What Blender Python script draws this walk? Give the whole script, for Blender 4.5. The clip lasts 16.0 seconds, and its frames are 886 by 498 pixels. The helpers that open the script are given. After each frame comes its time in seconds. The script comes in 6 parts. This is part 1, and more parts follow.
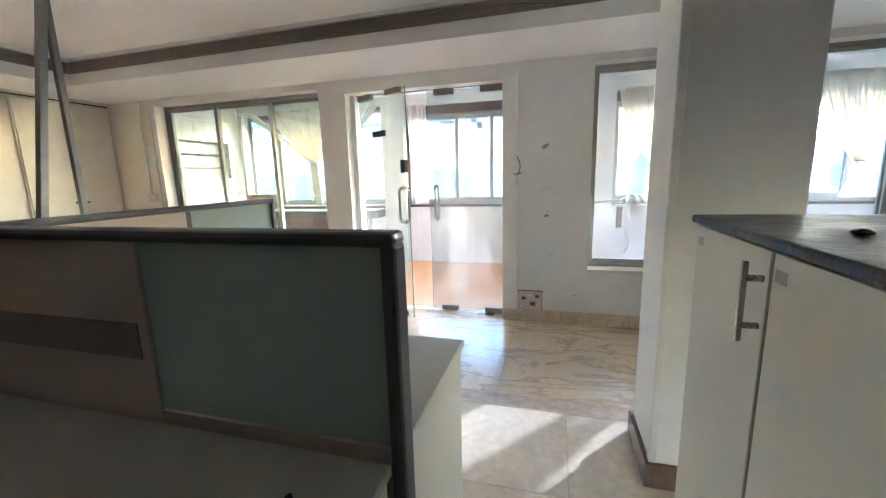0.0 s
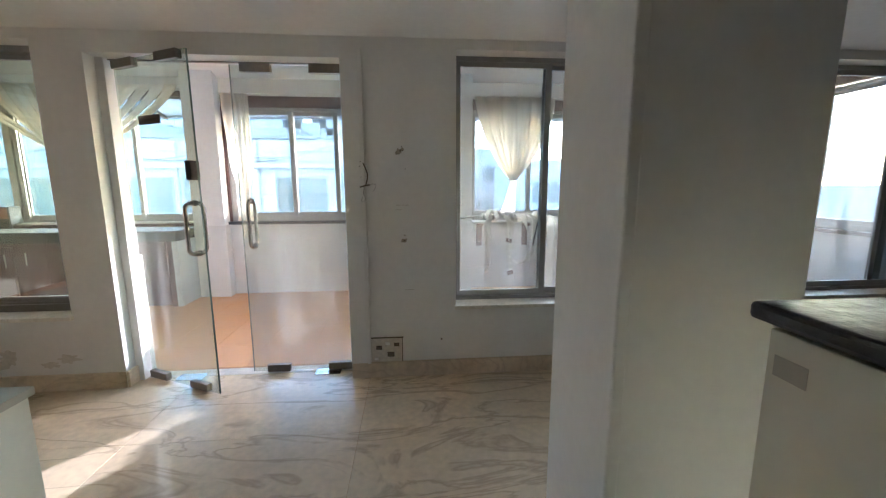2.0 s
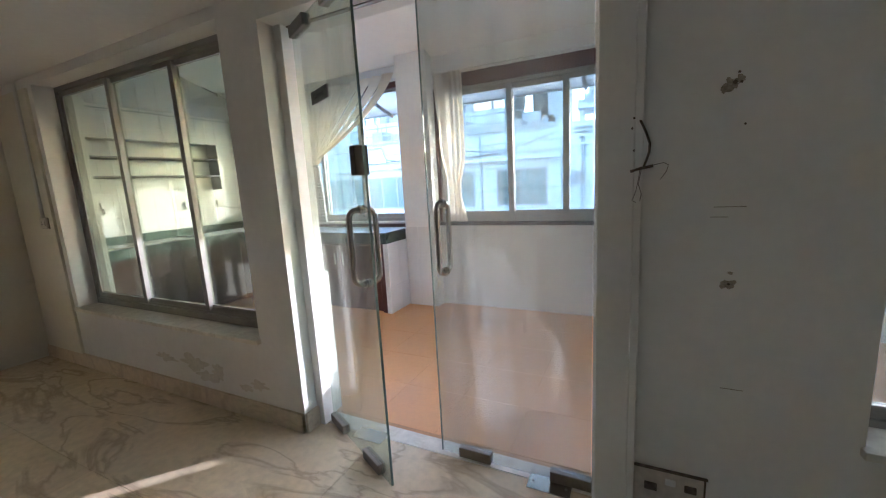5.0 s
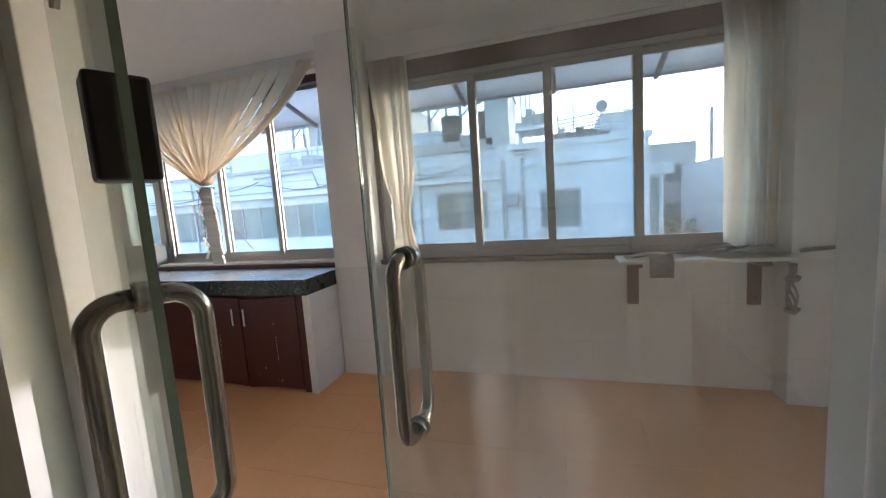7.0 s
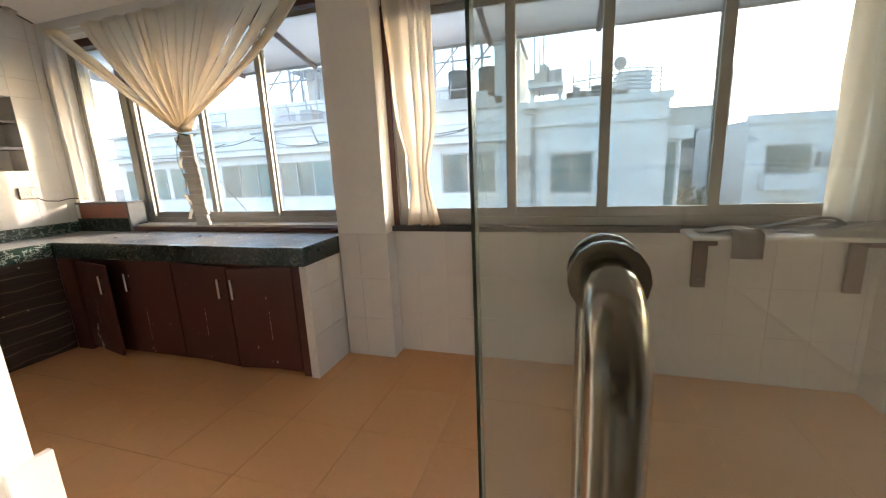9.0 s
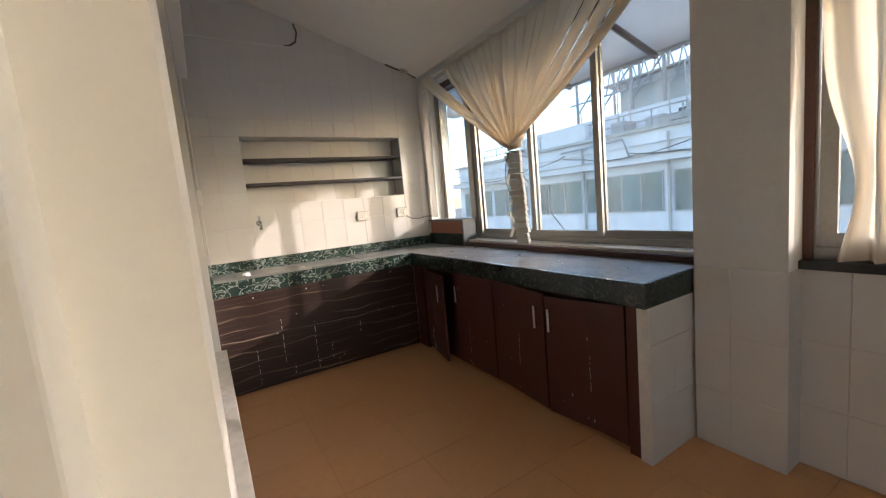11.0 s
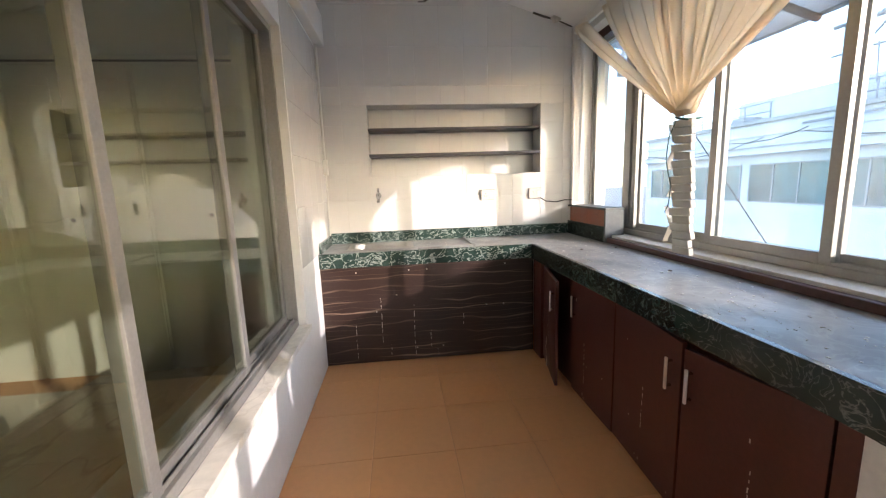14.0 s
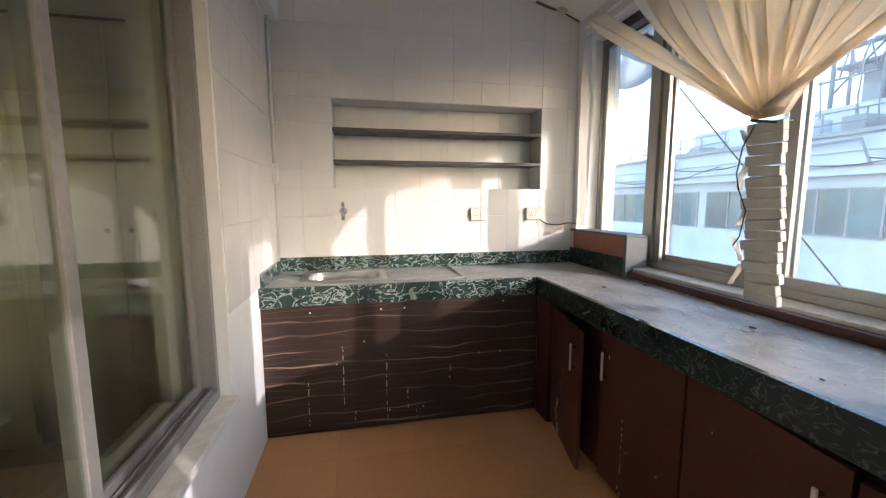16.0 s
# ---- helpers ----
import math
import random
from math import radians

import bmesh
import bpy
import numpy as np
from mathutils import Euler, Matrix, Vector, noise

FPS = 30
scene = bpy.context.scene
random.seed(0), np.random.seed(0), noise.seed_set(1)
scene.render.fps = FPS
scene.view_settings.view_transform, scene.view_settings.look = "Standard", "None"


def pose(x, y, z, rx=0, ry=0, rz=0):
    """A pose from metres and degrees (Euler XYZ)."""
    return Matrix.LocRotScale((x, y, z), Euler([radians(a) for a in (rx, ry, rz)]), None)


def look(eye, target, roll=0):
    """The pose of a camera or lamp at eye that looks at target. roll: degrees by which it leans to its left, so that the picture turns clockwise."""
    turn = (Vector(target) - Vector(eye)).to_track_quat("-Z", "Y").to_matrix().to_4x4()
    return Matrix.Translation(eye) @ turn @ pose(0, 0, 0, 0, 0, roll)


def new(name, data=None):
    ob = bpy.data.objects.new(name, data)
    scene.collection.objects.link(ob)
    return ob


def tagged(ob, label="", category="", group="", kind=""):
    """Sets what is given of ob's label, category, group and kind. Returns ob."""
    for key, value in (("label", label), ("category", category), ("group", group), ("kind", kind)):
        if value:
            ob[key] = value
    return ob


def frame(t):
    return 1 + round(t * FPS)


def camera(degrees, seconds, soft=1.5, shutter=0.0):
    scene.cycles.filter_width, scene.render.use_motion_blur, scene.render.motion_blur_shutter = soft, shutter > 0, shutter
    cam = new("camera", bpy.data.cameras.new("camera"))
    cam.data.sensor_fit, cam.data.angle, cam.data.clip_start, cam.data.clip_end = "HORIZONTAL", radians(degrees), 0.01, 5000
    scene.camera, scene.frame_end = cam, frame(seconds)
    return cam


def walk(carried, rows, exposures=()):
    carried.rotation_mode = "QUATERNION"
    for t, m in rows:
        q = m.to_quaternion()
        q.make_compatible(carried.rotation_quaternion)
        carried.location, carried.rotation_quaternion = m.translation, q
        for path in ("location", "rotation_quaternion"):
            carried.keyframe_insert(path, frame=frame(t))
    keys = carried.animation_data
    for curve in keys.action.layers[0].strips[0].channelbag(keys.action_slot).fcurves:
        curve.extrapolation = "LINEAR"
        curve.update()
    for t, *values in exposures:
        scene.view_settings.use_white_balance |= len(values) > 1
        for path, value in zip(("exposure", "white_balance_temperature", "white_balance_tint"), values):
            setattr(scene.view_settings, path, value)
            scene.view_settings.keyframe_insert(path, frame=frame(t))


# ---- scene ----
cam = camera(96.8, 16.0, soft=1.2)
PATH = [
    (0, (0.065, 0.19, 1.312), (-0.475, 2.082, 0.952), -1.6),
    (0.5, (0.08, 0.461, 1.327), (-0.245, 2.417, 1.068), -4.0),
    (1, (0.103, 0.669, 1.329), (-0.022, 2.642, 1.028), -3.5),
    (1.5, (0.09, 0.924, 1.332), (0.26, 2.901, 1.082), -1.8),
    (2, (0.043, 1.068, 1.323), (0.208, 3.035, 1.004), -0.2),
    (2.5, (-0.005, 1.254, 1.324), (-0.148, 3.23, 1.05), -0.2),
    (3, (-0.048, 1.481, 1.334), (-0.559, 3.401, 1.104), -1.4),
    (3.2, (-0.069, 1.549, 1.325), (-0.722, 3.418, 1.041), -1.6),
    (5.5, (-0.384, 2.498, 1.313), (-1.26, 4.265, 0.979), -3.2),
    (6, (-0.55, 2.718, 1.321), (-1.195, 4.595, 1.076), -2.6),
    (6.5, (-0.659, 2.928, 1.288), (-1.293, 4.798, 0.972), -2.2),
    (7, (-0.762, 3.214, 1.31), (-1.346, 5.112, 1.078), -4.0),
    (7.5, (-0.839, 3.4, 1.32), (-0.916, 5.387, 1.104), -3.8),
    (8, (-0.929, 3.523, 1.337), (-0.406, 5.438, 1.094), -5.1),
    (8.5, (-0.946, 3.566, 1.32), (-0.973, 5.54, 0.998), -3.1),
    (9, (-1.039, 3.615, 1.281), (-1.624, 5.481, 0.864), -2.6),
    (9.5, (-1.186, 3.627, 1.293), (-2.218, 5.301, 0.932), -3.6),
    (10, (-1.371, 3.677, 1.253), (-2.527, 5.272, 0.909), -8.4),
    (10.2, (-1.417, 3.715, 1.244), (-2.687, 5.226, 0.924), -8.6),
    (12.3, (-1.714, 4.256, 1.309), (-3.65, 4.708, 1.092), -0.5),
    (12.5, (-1.768, 4.257, 1.301), (-3.711, 4.678, 1.076), -0.3),
    (13, (-1.854, 4.295, 1.302), (-3.825, 4.515, 1.041), -1.8),
    (13.5, (-1.864, 4.437, 1.305), (-3.82, 4.673, 0.961), -1.2),
    (14, (-1.857, 4.52, 1.303), (-3.82, 4.737, 0.982), -2.0),
    (14.5, (-1.904, 4.535, 1.296), (-3.863, 4.762, 0.959), -1.5),
    (15, (-2.101, 4.478, 1.297), (-4.06, 4.794, 1.048), 0.4),
    (15.5, (-2.276, 4.451, 1.289), (-4.232, 4.752, 0.999), -0.8),
    (16, (-2.509, 4.481, 1.295), (-4.454, 4.883, 1.057), -0.1),
]
LIGHTS = [(0, 5.85, 5350), (0.5, 5.95, 5300), (1, 5.8, 5300), (1.5, 5.15, 5400), (2, 4.9, 5550), (2.5, 4.8, 5750), (3, 4.7, 5600), (5.5, 4.3, 5450), (6.5, 4.0, 5700), (7, 3.45, 5950), (7.5, 3.35, 6400), (8, 3.3, 6550), (8.5, 3.4, 6900), (9, 3.5, 7150), (9.5, 2.95, 7150), (10, 2.85, 6950), (12.5, 2.8, 6600), (13, 3.2, 6600), (13.5, 3.35, 6500), (14.5, 3.7, 6350), (15.5, 3.7, 6350), (16, 3.25, 6200)]
walk(cam, [(t, look(eye, target, roll)) for t, eye, target, roll in PATH], [(t, e, k, 21) for t, e, k in LIGHTS])

# ---- light ----
AZ, EL = radians(50), radians(15.6)
SUN_DIR = Vector((math.cos(AZ) * math.cos(EL), math.sin(AZ) * math.cos(EL), math.sin(EL)))
world = bpy.data.worlds.new("sky")
scene.world = world
world.use_nodes = True
wn, wl = world.node_tree.nodes, world.node_tree.links
sky = wn.new("ShaderNodeTexSky")
sky.sky_type, sky.sun_disc = "NISHITA", False
sky.sun_elevation, sky.sun_rotation = EL, radians(90) - AZ
sky.air_density, sky.dust_density = 1.0, 1.0
wn["Background"].inputs["Strength"].default_value = 0.15
wl.new(sky.outputs["Color"], wn["Background"].inputs["Color"])
sun = new("sun", bpy.data.lights.new("sun", "SUN"))
sun.data.energy, sun.data.angle, sun.data.color = 0.37, radians(0.53), (1.0, 0.94, 0.88)
sun.matrix_world = look(SUN_DIR * 40, (0, 0, 0))


# ---- materials ----
def mat(name, color, rough=0.6, metal=0.0, vary=0.12, scale=3.0, fine=40.0, bump=0.15, dirt=None, dirt_amount=0.0, dirt_scale=1.2, spread=0.0, coat=0.0):
    """A plain surface with broad and fine variation, relief and, if wanted, blotches of dirt."""
    m = bpy.data.materials.new(name)
    m.use_nodes = True
    n, l = m.node_tree.nodes, m.node_tree.links
    b = n["Principled BSDF"]
    b.inputs["Roughness"].default_value, b.inputs["Metallic"].default_value = rough, metal
    b.inputs["Coat Weight"].default_value = coat
    geo = n.new("ShaderNodeNewGeometry")
    info = n.new("ShaderNodeObjectInfo")
    off = n.new("ShaderNodeVectorMath")
    off.operation = "MULTIPLY_ADD"
    off.inputs[1].default_value = (1, 1, 1)
    spin = n.new("ShaderNodeMath")
    spin.operation = "MULTIPLY"
    spin.inputs[1].default_value = 7.0 if spread else 0.0
    l.new(info.outputs["Random"], spin.inputs[0])
    l.new(geo.outputs["Position"], off.inputs[0])
    l.new(spin.outputs[0], off.inputs[2])
    big, small = n.new("ShaderNodeTexNoise"), n.new("ShaderNodeTexNoise")
    for t, s, d in ((big, scale, 4), (small, fine, 6)):
        t.inputs["Scale"].default_value, t.inputs["Detail"].default_value = s, d
        l.new(off.outputs[0], t.inputs["Vector"])
    add = n.new("ShaderNodeMath")
    add.operation = "ADD"
    l.new(big.outputs["Fac"], add.inputs[0])
    l.new(small.outputs["Fac"], add.inputs[1])
    ramp = n.new("ShaderNodeMapRange")
    ramp.inputs["From Min"].default_value, ramp.inputs["From Max"].default_value = 0.6, 1.4
    ramp.inputs["To Min"].default_value, ramp.inputs["To Max"].default_value = 1 - vary, 1 + vary
    l.new(add.outputs[0], ramp.inputs["Value"])
    last = ramp.outputs[0]
    if spread:
        tone = n.new("ShaderNodeMapRange")
        tone.inputs["To Min"].default_value, tone.inputs["To Max"].default_value = 1 - spread, 1 + spread
        l.new(info.outputs["Random"], tone.inputs["Value"])
        both = n.new("ShaderNodeMath")
        both.operation = "MULTIPLY"
        l.new(last, both.inputs[0])
        l.new(tone.outputs[0], both.inputs[1])
        last = both.outputs[0]
    mul = n.new("ShaderNodeMix")
    mul.data_type, mul.blend_type = "RGBA", "MULTIPLY"
    mul.inputs["Factor"].default_value = 1
    mul.inputs["A"].default_value = (*color, 1)
    l.new(last, mul.inputs["B"])
    out = mul.outputs["Result"]
    if dirt:
        dn = n.new("ShaderNodeTexNoise")
        dn.inputs["Scale"].default_value, dn.inputs["Detail"].default_value, dn.inputs["Roughness"].default_value = dirt_scale, 5, 0.55
        l.new(off.outputs[0], dn.inputs["Vector"])
        dr = n.new("ShaderNodeMapRange")
        dr.inputs["From Min"].default_value, dr.inputs["From Max"].default_value = 0.36, 0.86
        dr.inputs["To Max"].default_value = dirt_amount
        l.new(dn.outputs["Fac"], dr.inputs["Value"])
        dm = n.new("ShaderNodeMix")
        dm.data_type = "RGBA"
        dm.inputs["B"].default_value = (*dirt, 1)
        l.new(dr.outputs[0], dm.inputs["Factor"])
        l.new(out, dm.inputs["A"])
        out = dm.outputs["Result"]
    l.new(out, b.inputs["Base Color"])
    rr = n.new("ShaderNodeMapRange")
    rr.inputs["From Min"].default_value, rr.inputs["From Max"].default_value = 0.35, 0.65
    rr.inputs["To Min"].default_value, rr.inputs["To Max"].default_value = max(0.02, rough * 0.8), min(1, rough * 1.25)
    l.new(big.outputs["Fac"], rr.inputs["Value"])
    l.new(rr.outputs[0], b.inputs["Roughness"])
    if bump:
        bp = n.new("ShaderNodeBump")
        bp.inputs["Strength"].default_value, bp.inputs["Distance"].default_value = bump, 0.004
        l.new(small.outputs["Fac"], bp.inputs["Height"])
        l.new(bp.outputs["Normal"], b.inputs["Normal"])
    return m


def veined(name, base, vein, rough, scale=2.0, stretch=(1, 1, 1), width=0.06, amount=0.8, tint=None, coat=0.0, wander=1.2):
    """Stone with thin wandering veins."""
    m = mat(name, base, rough, vary=0.18, scale=scale, fine=25, bump=0.03, dirt=tint, dirt_amount=0.6 if tint else 0, dirt_scale=scale * 0.8, spread=0.05, coat=coat)
    n, l = m.node_tree.nodes, m.node_tree.links
    b = n["Principled BSDF"]
    src = b.inputs["Base Color"].links[0].from_socket
    geo, mp = n.new("ShaderNodeNewGeometry"), n.new("ShaderNodeMapping")
    mp.inputs["Scale"].default_value = stretch
    mp.inputs["Rotation"].default_value = (0.2, 0.3, 0.5)
    l.new(geo.outputs["Position"], mp.inputs["Vector"])
    t = n.new("ShaderNodeTexNoise")
    t.inputs["Scale"].default_value, t.inputs["Detail"].default_value = scale, 5
    t.inputs["Distortion"].default_value = wander
    l.new(mp.outputs[0], t.inputs["Vector"])
    d = n.new("ShaderNodeMath")
    d.operation = "SUBTRACT"
    d.inputs[1].default_value = 0.5
    a = n.new("ShaderNodeMath")
    a.operation = "ABSOLUTE"
    l.new(t.outputs["Fac"], d.inputs[0])
    l.new(d.outputs[0], a.inputs[0])
    r = n.new("ShaderNodeMapRange")
    r.inputs["From Min"].default_value, r.inputs["From Max"].default_value = 0.0, width
    r.inputs["To Min"].default_value, r.inputs["To Max"].default_value = amount, 0
    l.new(a.outputs[0], r.inputs["Value"])
    mix = n.new("ShaderNodeMix")
    mix.data_type = "RGBA"
    mix.inputs["B"].default_value = (*vein, 1)
    l.new(r.outputs[0], mix.inputs["Factor"])
    l.new(src, mix.inputs["A"])
    l.new(mix.outputs["Result"], b.inputs["Base Color"])
    return m


def glass(name, tint=(0.97, 0.98, 0.975), dust=0.0, gloss=0.035):
    """A clear pane: straight through, with a mirror sheen by Fresnel and a little dust."""
    m = bpy.data.materials.new(name)
    m.use_nodes = True
    n, l = m.node_tree.nodes, m.node_tree.links
    n.remove(n["Principled BSDF"])
    tr, gl, fr, mix = n.new("ShaderNodeBsdfTransparent"), n.new("ShaderNodeBsdfGlossy"), n.new("ShaderNodeLayerWeight"), n.new("ShaderNodeMixShader")
    pw, sch = n.new("ShaderNodeMath"), n.new("ShaderNodeMath")
    pw.operation, sch.operation = "POWER", "MULTIPLY_ADD"
    pw.inputs[1].default_value, sch.inputs[1].default_value, sch.inputs[2].default_value = 5.0, 0.95, gloss
    fr.inputs["Blend"].default_value = 0.5
    l.new(fr.outputs["Facing"], pw.inputs[0])
    l.new(pw.outputs[0], sch.inputs[0])
    tr.inputs["Color"].default_value = (*tint, 1)
    gl.inputs["Roughness"].default_value = 0.01
    l.new(sch.outputs[0], mix.inputs[0])
    l.new(tr.outputs[0], mix.inputs[1])
    l.new(gl.outputs[0], mix.inputs[2])
    last = mix.outputs[0]
    if dust:
        tl, half = n.new("ShaderNodeBsdfTranslucent"), n.new("ShaderNodeMixShader")
        tl.inputs["Color"].default_value = (0.78, 0.79, 0.78, 1)
        df, geo, tn, mr, m2 = (n.new("ShaderNodeBsdfDiffuse"), n.new("ShaderNodeNewGeometry"), n.new("ShaderNodeTexNoise"), n.new("ShaderNodeMapRange"), n.new("ShaderNodeMixShader"))
        mp = n.new("ShaderNodeMapping")
        mp.inputs["Scale"].default_value = (9, 9, 1.2)
        df.inputs["Color"].default_value = (0.75, 0.77, 0.76, 1)
        tn.inputs["Scale"].default_value, tn.inputs["Detail"].default_value = 1.4, 8
        mr.inputs["From Min"].default_value, mr.inputs["From Max"].default_value = 0.42, 0.75
        mr.inputs["To Min"].default_value, mr.inputs["To Max"].default_value = dust * 0.3, dust
        l.new(geo.outputs["Position"], mp.inputs["Vector"])
        l.new(mp.outputs[0], tn.inputs["Vector"])
        l.new(tn.outputs["Fac"], mr.inputs["Value"])
        l.new(mr.outputs[0], m2.inputs[0])
        l.new(last, m2.inputs[1])
        l.new(df.outputs[0], half.inputs[1])
        l.new(tl.outputs[0], half.inputs[2])
        l.new(half.outputs[0], m2.inputs[2])
        last = m2.outputs[0]
    l.new(last, n["Material Output"].inputs["Surface"])
    return m


def cloth(name, color, through_amount=0.45):
    m = mat(name, color, 0.9, vary=0.08, scale=5, fine=220, bump=0.2)
    n, l = m.node_tree.nodes, m.node_tree.links
    tl, mix = n.new("ShaderNodeBsdfTranslucent"), n.new("ShaderNodeMixShader")
    tl.inputs["Color"].default_value = (*color, 1)
    mix.inputs[0].default_value = through_amount
    l.new(n["Principled BSDF"].outputs[0], mix.inputs[1])
    l.new(tl.outputs[0], mix.inputs[2])
    l.new(mix.outputs[0], n["Material Output"].inputs["Surface"])
    return m


def ebony(name):
    """Dark laminate with long pale wavy grain lines."""
    m = mat(name, (0.036, 0.018, 0.013), 0.38, vary=0.2, scale=4, fine=60, bump=0.05)
    n, l = m.node_tree.nodes, m.node_tree.links
    b = n["Principled BSDF"]
    src = b.inputs["Base Color"].links[0].from_socket
    geo, mp, t = n.new("ShaderNodeNewGeometry"), n.new("ShaderNodeMapping"), n.new("ShaderNodeTexWave")
    mp.inputs["Scale"].default_value = (0.3, 0.3, 1)
    l.new(geo.outputs["Position"], mp.inputs["Vector"])
    l.new(mp.outputs[0], t.inputs["Vector"])
    t.bands_direction = "Z"
    t.inputs["Scale"].default_value, t.inputs["Distortion"].default_value = 3.6, 7.5
    t.inputs["Detail"].default_value, t.inputs["Detail Scale"].default_value, t.inputs["Detail Roughness"].default_value = 3.0, 0.9, 0.62
    fine = n.new("ShaderNodeTexWave")
    fine.bands_direction = "Z"
    fine.inputs["Scale"].default_value, fine.inputs["Distortion"].default_value = 8.5, 9.0
    fine.inputs["Detail"].default_value, fine.inputs["Detail Scale"].default_value = 2.0, 0.7
    l.new(mp.outputs[0], fine.inputs["Vector"])
    fade = n.new("ShaderNodeTexNoise")
    fade.inputs["Scale"].default_value = 7.0
    l.new(mp.outputs[0], fade.inputs["Vector"])
    cut = n.new("ShaderNodeMapRange")
    cut.inputs["From Min"].default_value, cut.inputs["From Max"].default_value, cut.inputs["To Max"].default_value = 0.36, 0.70, 0.85
    l.new(fade.outputs["Fac"], cut.inputs["Value"])
    lines = []
    for wave, lo, gain in ((t, 0.955, 1.0), (fine, 0.975, 0.35)):
        r = n.new("ShaderNodeMapRange")
        r.inputs["From Min"].default_value, r.inputs["From Max"].default_value = lo, 1.0
        l.new(wave.outputs["Fac"], r.inputs["Value"])
        g = n.new("ShaderNodeMath")
        g.operation = "MULTIPLY"
        g.inputs[1].default_value = gain
        l.new(r.outputs[0], g.inputs[0])
        lines.append(g)
    top = n.new("ShaderNodeMath")
    top.operation = "MAXIMUM"
    l.new(lines[0].outputs[0], top.inputs[0])
    l.new(lines[1].outputs[0], top.inputs[1])
    fac = n.new("ShaderNodeMath")
    fac.operation = "MULTIPLY"
    l.new(top.outputs[0], fac.inputs[0])
    l.new(cut.outputs[0], fac.inputs[1])
    mix = n.new("ShaderNodeMix")
    mix.data_type = "RGBA"
    mix.inputs["B"].default_value = (0.40, 0.29, 0.21, 1)
    l.new(fac.outputs[0], mix.inputs["Factor"])
    l.new(src, mix.inputs["A"])
    l.new(mix.outputs["Result"], b.inputs["Base Color"])
    return m


M_WALL = mat("white_plaster", (0.82, 0.81, 0.78), 0.85, vary=0.04, scale=1.5, fine=30, bump=0.12, dirt=(0.55, 0.52, 0.46), dirt_amount=0.25, dirt_scale=1.1)
M_CREAM = mat("cream_laminate", (0.76, 0.725, 0.62), 0.5, vary=0.04, scale=1.0, fine=20, bump=0.03)
# tone of the unseen rear walls, set darker to cut bounced light
M_REAR = mat("toned_rear_wall", (0.58, 0.53, 0.46), 0.6, vary=0.1, scale=2, fine=40, bump=0.05)
M_CEIL = mat("ceiling_paint", (0.80, 0.79, 0.76), 0.9, vary=0.04, scale=0.8, fine=20, bump=0.08, dirt=(0.5, 0.47, 0.42), dirt_amount=0.2, dirt_scale=0.7)
M_KCEIL = mat("kitchen_ceiling_paint", (0.85, 0.84, 0.81), 0.9, vary=0.03, scale=0.8, fine=14, bump=0.1)
M_MARBLE = veined("beige_marble", (0.76, 0.63, 0.45), (0.34, 0.24, 0.16), 0.16, scale=1.6, stretch=(0.7, 2.0, 1), width=0.035, amount=0.5, tint=(0.74, 0.62, 0.46))
M_STRIP = mat("speckled_granite_strip", (0.60, 0.49, 0.40), 0.2, vary=0.3, scale=20, fine=160, bump=0.02)
M_SKIRT = veined("skirting_marble", (0.64, 0.53, 0.40), (0.42, 0.31, 0.21), 0.4, scale=3, width=0.03, amount=0.4)
M_SILL = veined("sill_marble", (0.74, 0.70, 0.62), (0.55, 0.49, 0.40), 0.4, scale=4, width=0.03, amount=0.35)
M_KTILE = mat("terracotta_floor_tile", (0.74, 0.375, 0.155), 0.41, vary=0.06, scale=2.2, fine=30, bump=0.04, dirt=(0.69, 0.43, 0.24), dirt_amount=0.45, dirt_scale=0.7)
M_GROUT = mat("grout", (0.56, 0.31, 0.16), 0.9, vary=0.2, scale=8)
M_WTILE = mat("white_glazed_tile", (0.75, 0.73, 0.70), 0.16, vary=0.03, scale=2, fine=8, bump=0.02, dirt=(0.68, 0.63, 0.55), dirt_amount=0.18, dirt_scale=2.0, spread=0.025)
M_WGROUT = mat("tile_grout", (0.70, 0.68, 0.65), 0.9, vary=0.1, scale=10)
# lighter copy of M_ALU: side light on window_3 put into the colour
M_ALUL = mat("side_lit_aluminium", (0.40, 0.39, 0.365), 0.42, 0.6, vary=0.12, scale=6, fine=80, bump=0.04, dirt=(0.30, 0.28, 0.25), dirt_amount=0.4, dirt_scale=5)
# aged metal, its base toned down for frames seen against the light
M_ALU = mat("aged_backlit_aluminium", (0.37, 0.365, 0.345), 0.42, 0.7, vary=0.12, scale=6, fine=80, bump=0.04, dirt=(0.28, 0.26, 0.23), dirt_amount=0.4, dirt_scale=5)
M_ALUW = mat("worn_grey_aluminium", (0.32, 0.31, 0.29), 0.45, 0.55, vary=0.14, scale=6, fine=80, bump=0.04, dirt=(0.22, 0.20, 0.18), dirt_amount=0.4, dirt_scale=5)
M_ALUD = mat("dull_dark_aluminium", (0.24, 0.23, 0.215), 0.5, 0.5, vary=0.15, scale=6, fine=80, bump=0.04)
M_CHROME = mat("dull_chrome", (0.62, 0.60, 0.58), 0.2, 1.0, vary=0.1, scale=10, bump=0.02)
M_SOCK = mat("yellowed_white_plastic", (0.66, 0.63, 0.55), 0.4, vary=0.06, bump=0.02)
M_PULL = mat("pale_satin_steel", (0.74, 0.72, 0.69), 0.4, 0.6, vary=0.06, scale=8, bump=0.02)
M_STEEL = mat("brushed_steel", (0.46, 0.44, 0.41), 0.2, 0.95, vary=0.1, scale=8, fine=120, bump=0.03)
M_SINK = mat("sink_steel", (0.50, 0.49, 0.46), 0.42, 0.9, vary=0.08, scale=8, fine=120, bump=0.03)
